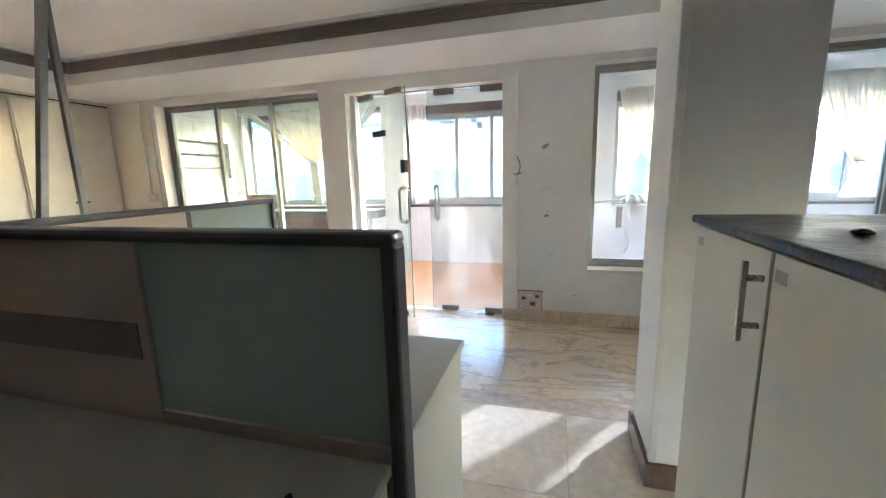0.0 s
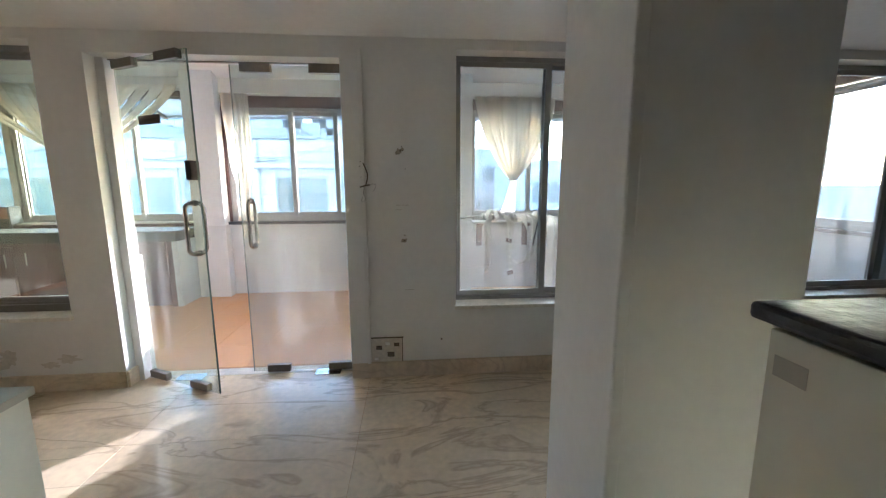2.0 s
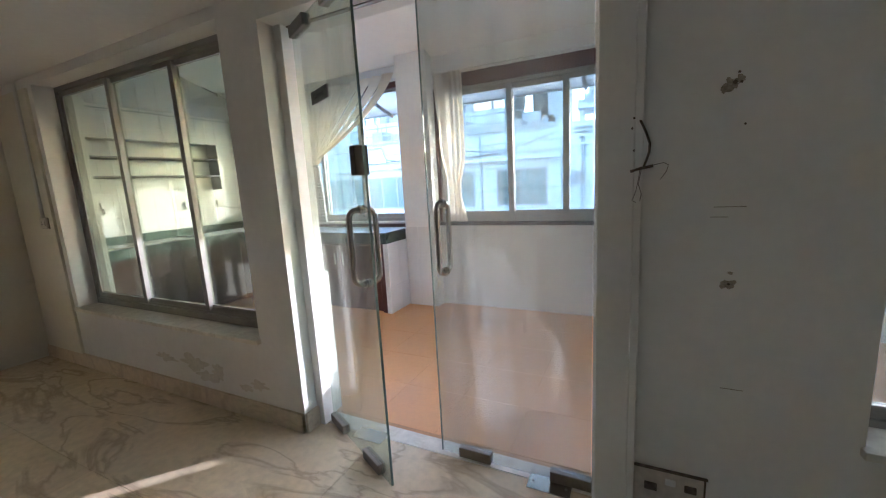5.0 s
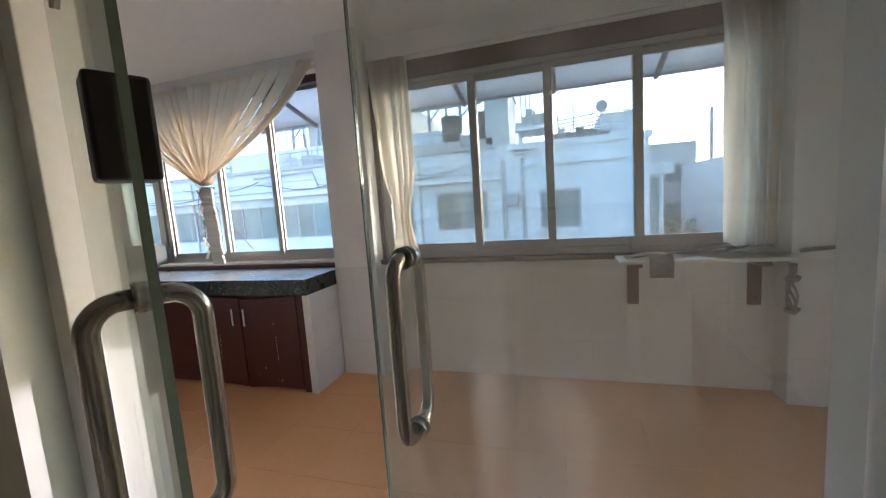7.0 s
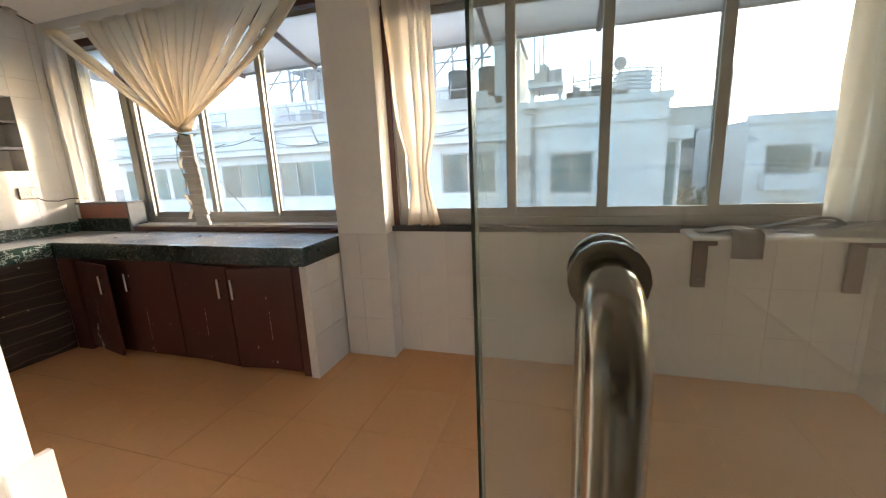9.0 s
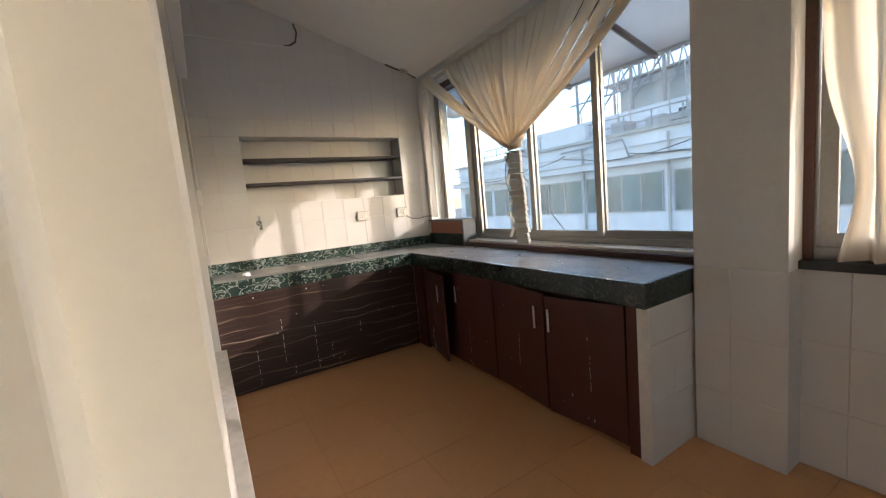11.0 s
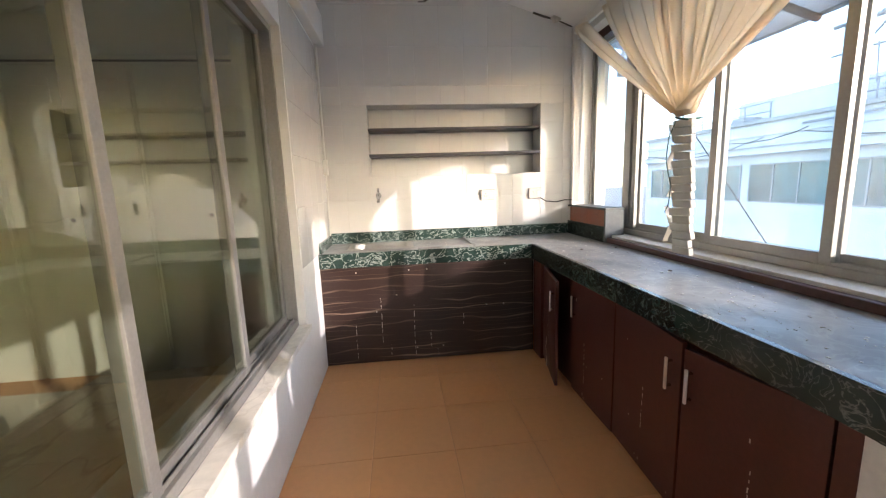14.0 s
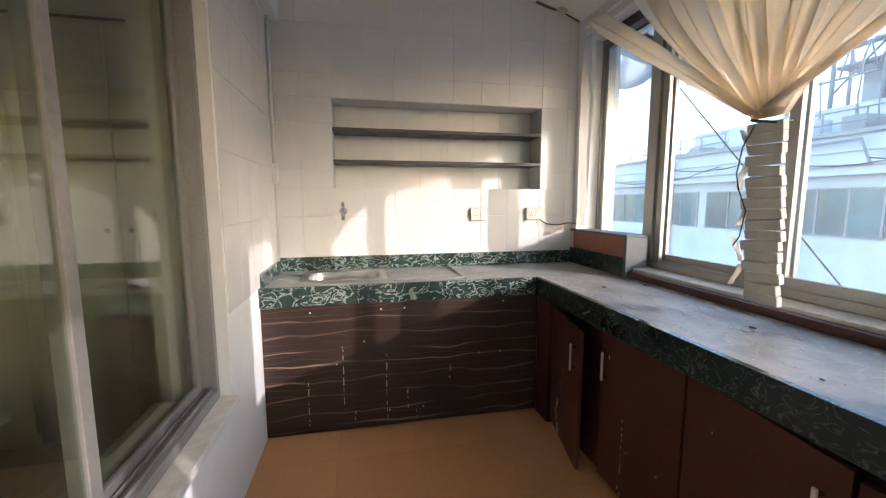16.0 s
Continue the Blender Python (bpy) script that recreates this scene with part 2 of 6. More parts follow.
M_BRONZE = mat("dull_patch_steel", (0.27, 0.235, 0.20), 0.4, 0.7, vary=0.15, scale=10, fine=80, bump=0.04)
M_GLASS = glass("window_glass", (0.74, 0.785, 0.69), 0.010, 0.105)
M_HGLASS = glass("hazy_window_glass", (0.70, 0.74, 0.74), 0.11, 0.045)
M_OGLASS = glass("outer_window_glass", (0.70, 0.765, 0.79), 0.10)
M_DGLASS = glass("door_glass", (0.80, 0.825, 0.795), 0.115, 0.06)
M_LGLASS = glass("open_door_glass", (0.83, 0.885, 0.825), 0.10, 0.055)
M_GEDGE = mat("glass_edge", (0.12, 0.17, 0.15), 0.15, vary=0.1, bump=0)
M_FABRIC = mat("beige_fabric_panel", (0.44, 0.35, 0.28), 0.95, vary=0.1, scale=6, fine=250, bump=0.3)
M_CHAR = mat("charcoal_frame", (0.075, 0.07, 0.075), 0.45, vary=0.12, scale=6, bump=0.05)
M_DESK = mat("desk_laminate", (0.42, 0.39, 0.32), 0.4, vary=0.04, scale=2, fine=40, bump=0.03)
M_TRAY = mat("brown_tray_strip", (0.20, 0.165, 0.14), 0.6, vary=0.12, scale=6, bump=0.05)
M_DESKP = mat("desk_panel_laminate", (0.66, 0.63, 0.52), 0.5, vary=0.04, scale=2, fine=40, bump=0.03)
M_CAB = mat("offwhite_cabinet_laminate", (0.68, 0.65, 0.53), 0.42, vary=0.04, scale=2, fine=30, bump=0.03)
M_SLAT = mat("bronze_grille_slat", (0.30, 0.25, 0.20), 0.55, 0.2, vary=0.15, scale=6, bump=0.04)
M_GAP = mat("dark_gap", (0.05, 0.045, 0.04), 0.8, vary=0.2)
M_GRANITE = mat("leathered_black_granite", (0.035, 0.036, 0.04), 0.46, vary=0.3, scale=8, fine=45, bump=0.9, spread=0.01)
# brighter copy of M_GREEN: veins plus the sunlit look of the sink edge
M_GREEN2 = veined("sunlit_veined_green_marble", (0.016, 0.034, 0.028), (0.50, 0.57, 0.51), 0.2, scale=14, stretch=(1, 1, 1.6), width=0.04, amount=0.6, tint=(0.05, 0.085, 0.07), wander=1.1)
M_GREEN = veined("green_marble", (0.013, 0.026, 0.022), (0.40, 0.46, 0.42), 0.2, scale=10, stretch=(1, 1, 1.5), width=0.02, amount=0.26, tint=(0.035, 0.055, 0.047), wander=2.2)
M_CTOP = veined("dusty_counter_top", (0.22, 0.23, 0.225), (0.46, 0.46, 0.44), 0.40, scale=6, width=0.05, amount=0.35, tint=(0.50, 0.49, 0.47), wander=1.6)
M_MAROON = mat("maroon_laminate", (0.072, 0.016, 0.011), 0.38, vary=0.25, scale=3, fine=60, bump=0.05, dirt=(0.12, 0.05, 0.038), dirt_amount=0.3, dirt_scale=3)
M_EBONY = ebony("ebony_laminate")
M_CHIP = mat("chipped_paint", (0.62, 0.57, 0.50), 0.9, vary=0.2)
M_REDWOOD = mat("dark_red_wood", (0.085, 0.036, 0.028), 0.5, vary=0.3, scale=5, fine=70, bump=0.15)
M_BROWN = mat("brown_wood", (0.12, 0.055, 0.035), 0.55, vary=0.3, scale=9, fine=80, bump=0.15)
M_BRICKBOX = mat("red_brown_panel", (0.27, 0.095, 0.052), 0.6, vary=0.3, scale=8, fine=60, bump=0.2)
M_CURT = cloth("cream_curtain_cloth", (0.87, 0.79, 0.66), 0.60)
M_SHEER = cloth("white_curtain_cloth", (0.80, 0.77, 0.70), 0.45)
M_PALE = cloth("pale_curtain_cloth", (0.87, 0.82, 0.72), 0.62)
M_BLIND = cloth("cream_blind_fabric", (0.80, 0.77, 0.69), 0.40)
M_TAIL = mat("folded_blind_cloth", (0.66, 0.64, 0.585), 0.9, vary=0.1, scale=14, fine=240, bump=0.25, dirt=(0.42, 0.38, 0.31), dirt_amount=0.5, dirt_scale=9)
M_FROST = cloth("frosted_glass", (0.33, 0.375, 0.325), 0.38)
M_FELT = mat("grey_felt", (0.30, 0.265, 0.23), 0.95, vary=0.15, scale=12, fine=180, bump=0.3)
M_WHITE = mat("white_plastic", (0.78, 0.77, 0.73), 0.35, vary=0.04, bump=0.02)
M_BLACK = mat("black_plastic", (0.012, 0.012, 0.014), 0.35, vary=0.1, bump=0.03)
M_SIGN = mat("brown_sign_plate", (0.09, 0.065, 0.05), 0.4, vary=0.15, bump=0.03)
M_FOAM = mat("grey_rubber_strip", (0.10, 0.11, 0.115), 0.6, vary=0.2, scale=10)
M_RUST = mat("old_plaster_hole", (0.13, 0.105, 0.085), 0.95, vary=0.5, scale=40, bump=0.6)
M_PLUG = mat("rough_broken_plaster", (0.36, 0.32, 0.26), 0.95, vary=0.5, scale=60, fine=200, bump=0.6)
M_CORD = mat("dark_green_cord", (0.02, 0.07, 0.045), 0.7, vary=0.2)
M_STAIN = mat("damp_stain", (0.66, 0.63, 0.56), 0.9, vary=0.15, scale=9, fine=50, bump=0.3)
M_OUT = mat("far_white_render", (0.74, 0.76, 0.78), 0.9, vary=0.06, scale=0.35, fine=6, bump=0.1, dirt=(0.42, 0.43, 0.43), dirt_amount=0.55, dirt_scale=0.9)
M_OUTD = mat("weathered_concrete", (0.42, 0.42, 0.40), 0.9, vary=0.25, scale=0.8, fine=8, bump=0.2)
M_OUTW = mat("far_window_glass", (0.075, 0.155, 0.165), 0.20, vary=0.5, scale=1.4, fine=5, bump=0, spread=0.35)
M_OUTB = mat("far_steel", (0.33, 0.34, 0.35), 0.7, vary=0.2, bump=0)
M_TANK = mat("far_water_tank", (0.035, 0.05, 0.045), 0.5, vary=0.2, bump=0)
M_LEAF = mat("far_foliage", (0.055, 0.085, 0.035), 0.8, vary=0.4, scale=1.5, fine=9, bump=0)
M_GROUND = mat("far_ground", (0.22, 0.21, 0.19), 0.95, vary=0.3, scale=0.1, fine=1.0, bump=0.1)
M_AWN = mat("awning_sheet", (0.66, 0.66, 0.66), 0.6, vary=0.08, scale=1.5, bump=0.05)


# ---- building helpers ----
def box(bm, x0, x1, y0, y1, z0, z1, bevel=0.0, m=None):
    vs = [bm.verts.new((x, y, z)) for x in (x0, x1) for y in (y0, y1) for z in (z0, z1)]
    fs = [bm.faces.new([vs[i] for i in q]) for q in ((0, 1, 3, 2), (4, 6, 7, 5), (0, 4, 5, 1), (2, 3, 7, 6), (0, 2, 6, 4), (1, 5, 7, 3))]
    if bevel:
        es = list({e for f in fs for e in f.edges})
        r = bmesh.ops.bevel(bm, geom=es, offset=bevel, segments=2, profile=0.5, affect="EDGES")
        vs = list({v for f in r["faces"] for v in f.verts} | {v for v in vs if v.is_valid})
    if m is not None:
        bmesh.ops.transform(bm, matrix=m, verts=vs)
    return bm


def boxes(*spans, bevel=0.0):
    bm = bmesh.new()
    for s in spans:
        box(bm, *s, bevel=bevel)
    return bm


def tube(bm, pts, r, n=10, closed=False):
    """A round tube along points."""
    pts = [Vector(p) for p in pts]
    rings, up = [], None
    for i, p in enumerate(pts):
        a = pts[i - 1] if (i or closed) else p
        c = pts[(i + 1) % len(pts)] if (i + 1 < len(pts) or closed) else p
        d = (c - a).normalized()
        if up is None:
            up = d.orthogonal().normalized()
        up = (up - d * up.dot(d)).normalized()
        side = d.cross(up)
        rings.append([bm.verts.new(p + r * (math.cos(k * 2 * math.pi / n) * up + math.sin(k * 2 * math.pi / n) * side)) for k in range(n)])
    for i in range(len(rings) - (0 if closed else 1)):
        a, c = rings[i], rings[(i + 1) % len(rings)]
        for k in range(n):
            f = bm.faces.new((a[k], a[(k + 1) % n], c[(k + 1) % n], c[k]))
            f.smooth = True
    if not closed:
        bm.faces.new(rings[0][::-1])
        bm.faces.new(rings[-1])
    return bm


def sheet(bm, rows, thick=0.0):
    """A cloth-like sheet through a grid of points; with thickness if given."""
    vs = [[bm.verts.new(p) for p in r] for r in rows]
    for i in range(len(vs) - 1):
        for k in range(len(vs[0]) - 1):
            f = bm.faces.new((vs[i][k], vs[i][k + 1], vs[i + 1][k + 1], vs[i + 1][k]))
            f.smooth = True
    if thick:
        bmesh.ops.solidify(bm, geom=bm.faces[:], thickness=thick)
    return bm


def finish(name, bm, material):
    bmesh.ops.recalc_face_normals(bm, faces=bm.faces[:])
    me = bpy.data.meshes.new(name)
    bm.to_mesh(me)
    bm.free()
    me.materials.append(material)
    return me


def part(name, bm, material, parent, label=""):
    ob = new(name, finish(name, bm, material))
    ob.parent = parent
    return tagged(ob, label)


def single(name, bm, material, label="", category="", group="", kind=""):
    return tagged(new(name, finish(name, bm, material)), label, category, group, kind)


def thing(name, loc=(0, 0, 0), label="", category="", group="", kind="", turn=0):
    ob = new(name)
    ob.matrix_world = pose(*loc, 0, 0, turn)
    ob.empty_display_size = 0.05
    return tagged(ob, label, category, group, kind)


def wall_x(y0, y1, x0, x1, z0, z1, holes):
    """A wall along x with rectangular openings (x0, x1, z0, z1)."""
    xs = sorted({x0, x1, *[h[0] for h in holes], *[h[1] for h in holes]})
    bm = bmesh.new()
    for a, c in zip(xs, xs[1:]):
        mid, z = (a + c) / 2, z0
        for h in sorted([h for h in holes if h[0] < mid < h[1]], key=lambda h: h[2]):
            if h[2] > z:
                box(bm, a, c, y0, y1, z, h[2])
            z = h[3]
        if z < z1:
            box(bm, a, c, y0, y1, z, z1)
    return bm


def tile_mesh(w, h, t, bevel=0.0015):
    """A tile lying in x and z, its face towards -y."""
    bm = bmesh.new()
    b = bevel
    back = [bm.verts.new(p) for p in ((0, 0, 0), (w, 0, 0), (w, 0, h), (0, 0, h))]
    mid = [bm.verts.new(p) for p in ((0, -t + b, 0), (w, -t + b, 0), (w, -t + b, h), (0, -t + b, h))]
    top = [bm.verts.new(p) for p in ((b, -t, b), (w - b, -t, b), (w - b, -t, h - b), (b, -t, h - b))]
    for a, c in ((back, mid), (mid, top)):
        for k in range(4):
            bm.faces.new((a[k], a[(k + 1) % 4], c[(k + 1) % 4], c[k]))
    bm.faces.new(top)
    bm.faces.new(back[::-1])
    return bm

# ---- large structure ----
YA, YK = 3.684, 3.945          # the partition wall's office face and kitchen face
XE = -5.208                    # the kitchen's end wall
YB = 6.03                      # the kitchen's outer wall, inner face
W1, W2, DOOR = (-4.18, -2.13, 0.50, 2.165), (0.35, 3.86, 0.50, 2.165), (-1.85, -0.37, 0.0, 2.10)


def ceil_z(y):
    return 2.53 + 0.32 * (6.09 - y)


wall = single("wall_north", wall_x(YA, YK, -5.4, 5.3, 0, 3.3, [W1, W2, DOOR]), M_WALL, "white plastered partition wall with damp marks", "wall", kind="structure")
single("wall_west", boxes((-5.1, -4.90, -3.0, YA, 0, 2.7)), M_CREAM, "cream painted office wall", "wall", kind="structure")
# south and east walls stay out of view; their tone holds down the bounce
single("wall_south", boxes((-5.1, 5.3, -3.2, -3.0, 0, 2.7)), M_REAR, "unseen beige office wall, toned to cut bounce", "wall", kind="structure")
single("wall_east", boxes((5.1, 5.3, -3.0, YA, 0, 2.7)), M_REAR, "unseen beige office wall, toned to cut bounce", "wall", kind="structure")
single("ceiling", boxes((-5.1, 5.3, -3.2, 3.0, 2.46, 2.55)), M_CEIL, "grey-white office ceiling", "ceiling", kind="structure")
# dropped bulkhead along the partition and along the west wall, with slot grilles in its face
for y0, z0, z1 in ((2.95, 2.225, 2.325), (2.99, 2.325, 2.431), (2.95, 2.431, 2.55)):
    single("bulkhead_north", boxes((-5.1, 5.3, y0, YA, z0, z1)), M_WALL, "white dropped bulkhead", "ceiling", kind="structure")
for x1, z0, z1 in ((-4.22, 2.225, 2.325), (-4.26, 2.325, 2.431), (-4.22, 2.431, 2.46)):
    single("bulkhead_west", boxes((-4.90, x1, -3.0, 2.95, z0, z1)), M_WALL, "white dropped bulkhead", "ceiling", kind="structure")
g1 = thing("air_grille", (0, 2.95, 2.325), "long slotted metal air grille in the bulkhead", "air grille")
part("grille_back", boxes((-4.22, 5.1, 0.030, 0.036, 0.002, 0.104)), M_GAP, g1)
for i in range(6):
    part("slat", boxes((-4.22, 5.1, 0.002, 0.022, 0.005 + i * 0.0165, 0.0135 + i * 0.0165)), M_SLAT, g1)
g2 = thing("air_grille", (-4.22, 0, 2.325), "long slotted metal air grille in the bulkhead", "air grille")
part("grille_back", boxes((-0.036, -0.030, -3.0, 2.95, 0.002, 0.104)), M_GAP, g2)
for i in range(6):
    part("slat", boxes((-0.022, -0.002, -3.0, 2.95, 0.005 + i * 0.0165, 0.0135 + i * 0.0165)), M_SLAT, g2)

# kitchen shell
kw = wall_x(YB, 6.33, XE, 4.30, 0, 3.0, [(-5.15, -2.48, 0.846, 2.42), (-2.13, 0.46, 0.90, 2.36), (0.80, 3.95, 0.90, 2.36)])
wall_k = single("wall_kitchen_outer", kw, M_WALL, "white outer kitchen wall below and between windows", "wall", kind="structure")
p1 = single("pillar_1", boxes((-2.48, -2.13, 5.89, YB, 0, 2.62)), M_WALL, "white plastered pillar, tiled below", "pillar", kind="structure")
p2 = single("pillar_2", boxes((0.46, 0.80, 5.86, YB, 0, 2.62)), M_WALL, "white plastered pillar, tiled below", "pillar", kind="structure")
NY0, NY1, NZ0, NZ1 = 4.31, 5.76, 1.385, 1.955
wall_e = single("wall_end", boxes((-5.50, XE, YK, NY0, 0, 3.3), (-5.50, XE, NY1, 6.33, 0, 3.3), (-5.50, XE, NY0, NY1, 0, NZ0), (-5.50, XE, NY0, NY1, NZ1, 3.3), (-5.50, -5.40, NY0, NY1, NZ0, NZ1)),
                M_WGROUT, "white tiled end wall with a shelf niche", "wall", kind="structure")
single("wall_kitchen_far", boxes((4.06, 4.30, YK, 4.10, 0, 3.2), (4.06, 4.30, 5.95, YB, 0, 3.0), (4.06, 4.30, 4.10, 5.95, 0, 0.90), (4.06, 4.30, 4.10, 5.95, 2.36, 3.1)), M_WALL, "white kitchen end wall with a wide window", "wall", kind="structure")
bm = bmesh.new()
vs = [bm.verts.new(p) for x in (-5.5, 4.4) for p in ((x, YK - 0.3, ceil_z(YK - 0.3)), (x, 6.40, ceil_z(6.40)), (x, 6.40, ceil_z(6.40) + 0.12), (x, YK - 0.3, ceil_z(YK - 0.3) + 0.12))]
for q in ((0, 1, 5, 4), (1, 2, 6, 5), (2, 3, 7, 6), (3, 0, 4, 7), (0, 3, 2, 1), (4, 5, 6, 7)):
    bm.faces.new([vs[i] for i in q])
single("ceiling_kitchen", bm, M_KCEIL, "sloping white kitchen ceiling with cracked edge", "ceiling", kind="structure")
single("office_roof", boxes((-5.5, 5.3, -3.2, YA + 0.02, 2.60, 2.75)), M_OUTD, "concrete roof slab over the office", "roof", kind="structure")
single("beam", boxes((XE, 4.06, YK, 4.015, 2.39, 2.62), bevel=0.006), M_WALL, "white beam above the windows", "beam", kind="structure")

floor_o = single("floor", boxes((-5.1, 5.3, -3.0, 3.86, -0.12, -0.004)), M_GROUT, "polished beige marble office floor", "floor", kind="structure")
floor_k = single("floor_kitchen", boxes((XE, 4.30, 3.86, 6.33, -0.12, -0.0018)), M_GROUT, "terracotta tiled kitchen floor", "floor", kind="structure")

# column
col = single("column", boxes((0.475, 0.902, 1.83, 2.19, 0, 2.46), (0.468, 0.50, 1.822, 1.86, 0.11, 2.46), bevel=0.006), M_WALL, "white painted square column", "column", kind="structure")
single("skirting_column", boxes((0.455, 0.475, 1.81, 2.205, 0, 0.11), (0.475, 0.902, 1.81, 1.83, 0, 0.11), bevel=0.002), mat("dark_skirting", (0.22, 0.16, 0.12), 0.4, vary=0.2, scale=8), "dark brown stone skirting", "skirting", kind="structure")
single("baseboard", boxes((-4.9, -1.85, YA - 0.018, YA, 0, 0.11), (-1.868, -1.85, YA - 0.018, YA, 0, 0.11), (-0.37, 5.1, YA - 0.018, YA, 0, 0.11), (-1.85, -1.832, YA, 3.82, 0, 0.11), bevel=0.003), M_SKIRT, "beige marble skirting", "skirting", kind="structure")
# raised trim beside the door
single("trim", boxes((-0.372, -0.262, YA - 0.022, YA, 0.11, 2.135), (-0.262, -0.238, YA - 0.035, YA, 0.11, 2.15), bevel=0.004), M_WALL, "white plaster band beside the glass door", "trim", kind="structure")
for a, b in ((-1.85, -1.80), (-0.388, -0.370)):
    single("door_stop", boxes((a, b, 3.775, 3.875, 0, 2.10), bevel=0.003), M_WALL, "white reveal batten of the doorway", "trim", kind="structure")
single("pier_dado", boxes((-1.853, -1.84, 3.905, 3.965, 0, 0.85)), M_WTILE, "white tile edge beside the doorway", "trim", kind="structure")
single("threshold", boxes((-1.85, -0.37, 3.80, 3.90, -0.006, 0.0025), bevel=0.001), M_SILL, "pale stone door threshold", "threshold", kind="structure")


def sliding_window(name, x0, x1, y, z0, z1, stiles, frame_m, glass_m, label, depth=0.09, bar=0.04, order=None, top=0.035, bottom=0.05):
    """A sliding window in a wall along x: outer frame, then one sash for each gap between the stiles."""
    w = thing(name, (0, y, 0), label, "window", kind="structure")
    f = boxes((x0, x1, -depth / 2, depth / 2, z0, z0 + bottom), (x0, x1, -depth / 2, depth / 2, z1 - top, z1), (x0, x0 + bar * 0.7, -depth / 2, depth / 2, z0 + bottom, z1 - top),
              (x1 - bar * 0.7, x1, -depth / 2, depth / 2, z0 + bottom, z1 - top), bevel=0.002)
    part("window_frame", f, frame_m, w)
    rails = boxes(*[(x0 + 0.03, x1 - 0.03, o - 0.002, o + 0.002, z0 + bottom, z0 + bottom + 0.014) for o in (-depth * 0.3, 0, depth * 0.3)])
    part("window_track", rails, frame_m, w)
    for i, (a, c) in enumerate(zip(stiles, stiles[1:])):
        o = (order[i] if order else (i % 2) * 2 - 1) * depth * 0.24
        a2, c2, t = a - bar / 2, c + bar / 2, 0.012
        s = boxes((a2, a2 + bar, o - t, o + t, z0 + bottom, z1 - top), (c2 - bar, c2, o - t, o + t, z0 + bottom, z1 - top), (a2 + bar, c2 - bar, o - t, o + t, z0 + bottom, z0 + bottom + bar),
                  (a2 + bar, c2 - bar, o - t, o + t, z1 - top - bar * 0.8, z1 - top), bevel=0.002)
        sash = part("sash", s, frame_m, w)
        p = part("pane", boxes((a2 + bar, c2 - bar, o - 0.0025, o + 0.0025, z0 + bottom + bar, z1 - top - bar * 0.8)), glass_m, sash)
        p.visible_shadow = glass_m is M_HGLASS
    return w


sliding_window("window_1", W1[0], W1[1], 3.855, W1[2], W1[3], [-4.13, -3.49, -2.81, -2.17], M_ALUW, M_GLASS, "dull aluminium three-panel sliding window to the kitchen", order=[-1, 0, 1])
sliding_window("window_2", W2[0], W2[1], 3.855, W2[2], W2[3], [0.375, 1.00, 1.70, 2.38, 3.08, 3.84], M_ALU, M_HGLASS, "dull aluminium sliding window with many panels", order=[-1, 1, -1, 1, -1], bar=0.042, top=0.03, bottom=0.028)
sliding_window("window_3", -5.15, -2.48, 6.23, 0.90, 2.42, [-5.11, -4.53, -3.82, -3.215, -2.55], M_ALUL, M_OGLASS, "aluminium sliding window above the counter", bar=0.045, bottom=0.038)
single("window_mullion", boxes((-4.645, -4.565, 6.185, 6.275, 0.95, 2.385), bevel=0.003), M_ALUL, "broad aluminium mullion of the window above the counter", "mullion", kind="structure")
sliding_window("window_4", -2.13, 0.46, 6.09, 0.90, 2.23, [-2.06, -1.35, -0.83, -0.275, 0.40], M_ALU, M_OGLASS, "aluminium four-panel sliding window of the kitchen", bar=0.055)
sliding_window("window_5", 0.80, 3.95, 6.09, 0.90, 2.23, [0.84, 1.56, 2.20, 2.80, 3.40, 3.91], M_ALU, M_OGLASS, "aluminium sliding window with dusty panes", bar=0.055)
w6 = sliding_window("window_6", 4.10, 5.95, 0, 0.90, 2.23, [4.14, 4.75, 5.35, 5.91], M_ALU, M_OGLASS, "aluminium sliding window in the kitchen end wall")
w6.matrix_world = Matrix.Translation((4.14, 0, 0)) @ Matrix.Rotation(radians(90), 4, "Z")
st = thing("stacked_sash", (3.66, 3.855, 0), "slid-back aluminium sashes standing stacked in the window", "window sash")
for k in range(3):
    part("stile", boxes((k * 0.055, k * 0.055 + 0.04, -0.03 + k * 0.018, -0.005 + k * 0.018, 0.55, 2.13), bevel=0.002), M_ALUD, st)
single("pelmet", boxes((4.04, 4.12, 4.10, 5.95, 2.235, 2.36), bevel=0.003), M_REDWOOD, "dark red-brown wooden pelmet over the window", "pelmet", kind="structure")
single("sill_black", boxes((4.01, 4.10, 4.10, 5.95, 0.865, 0.90), bevel=0.003), M_GRANITE, "black granite window sill", "sill", kind="structure")
for a, c in ((-2.13, 0.46), (0.80, 3.95)):
    single("pelmet", boxes((a, c, 6.045, 6.13, 2.235, 2.36), bevel=0.003), M_REDWOOD, "dark red-brown wooden pelmet over the window", "pelmet", kind="structure")
    single("sill_black", boxes((a, c, 5.985, 6.05, 0.865, 0.90), bevel=0.003), M_GRANITE, "black granite window sill", "sill", kind="structure")
    single("sill_outer", boxes((a, c, 6.05, 6.33, 0.88, 0.905)), M_SILL, "pale stone sill", "sill", kind="structure")
single("window_lining", boxes((-2.131, -2.098, 6.03, 6.055, 0.90, 2.235), bevel=0.002), M_REDWOOD, "dark brown timber lining beside the window", "trim", kind="structure")
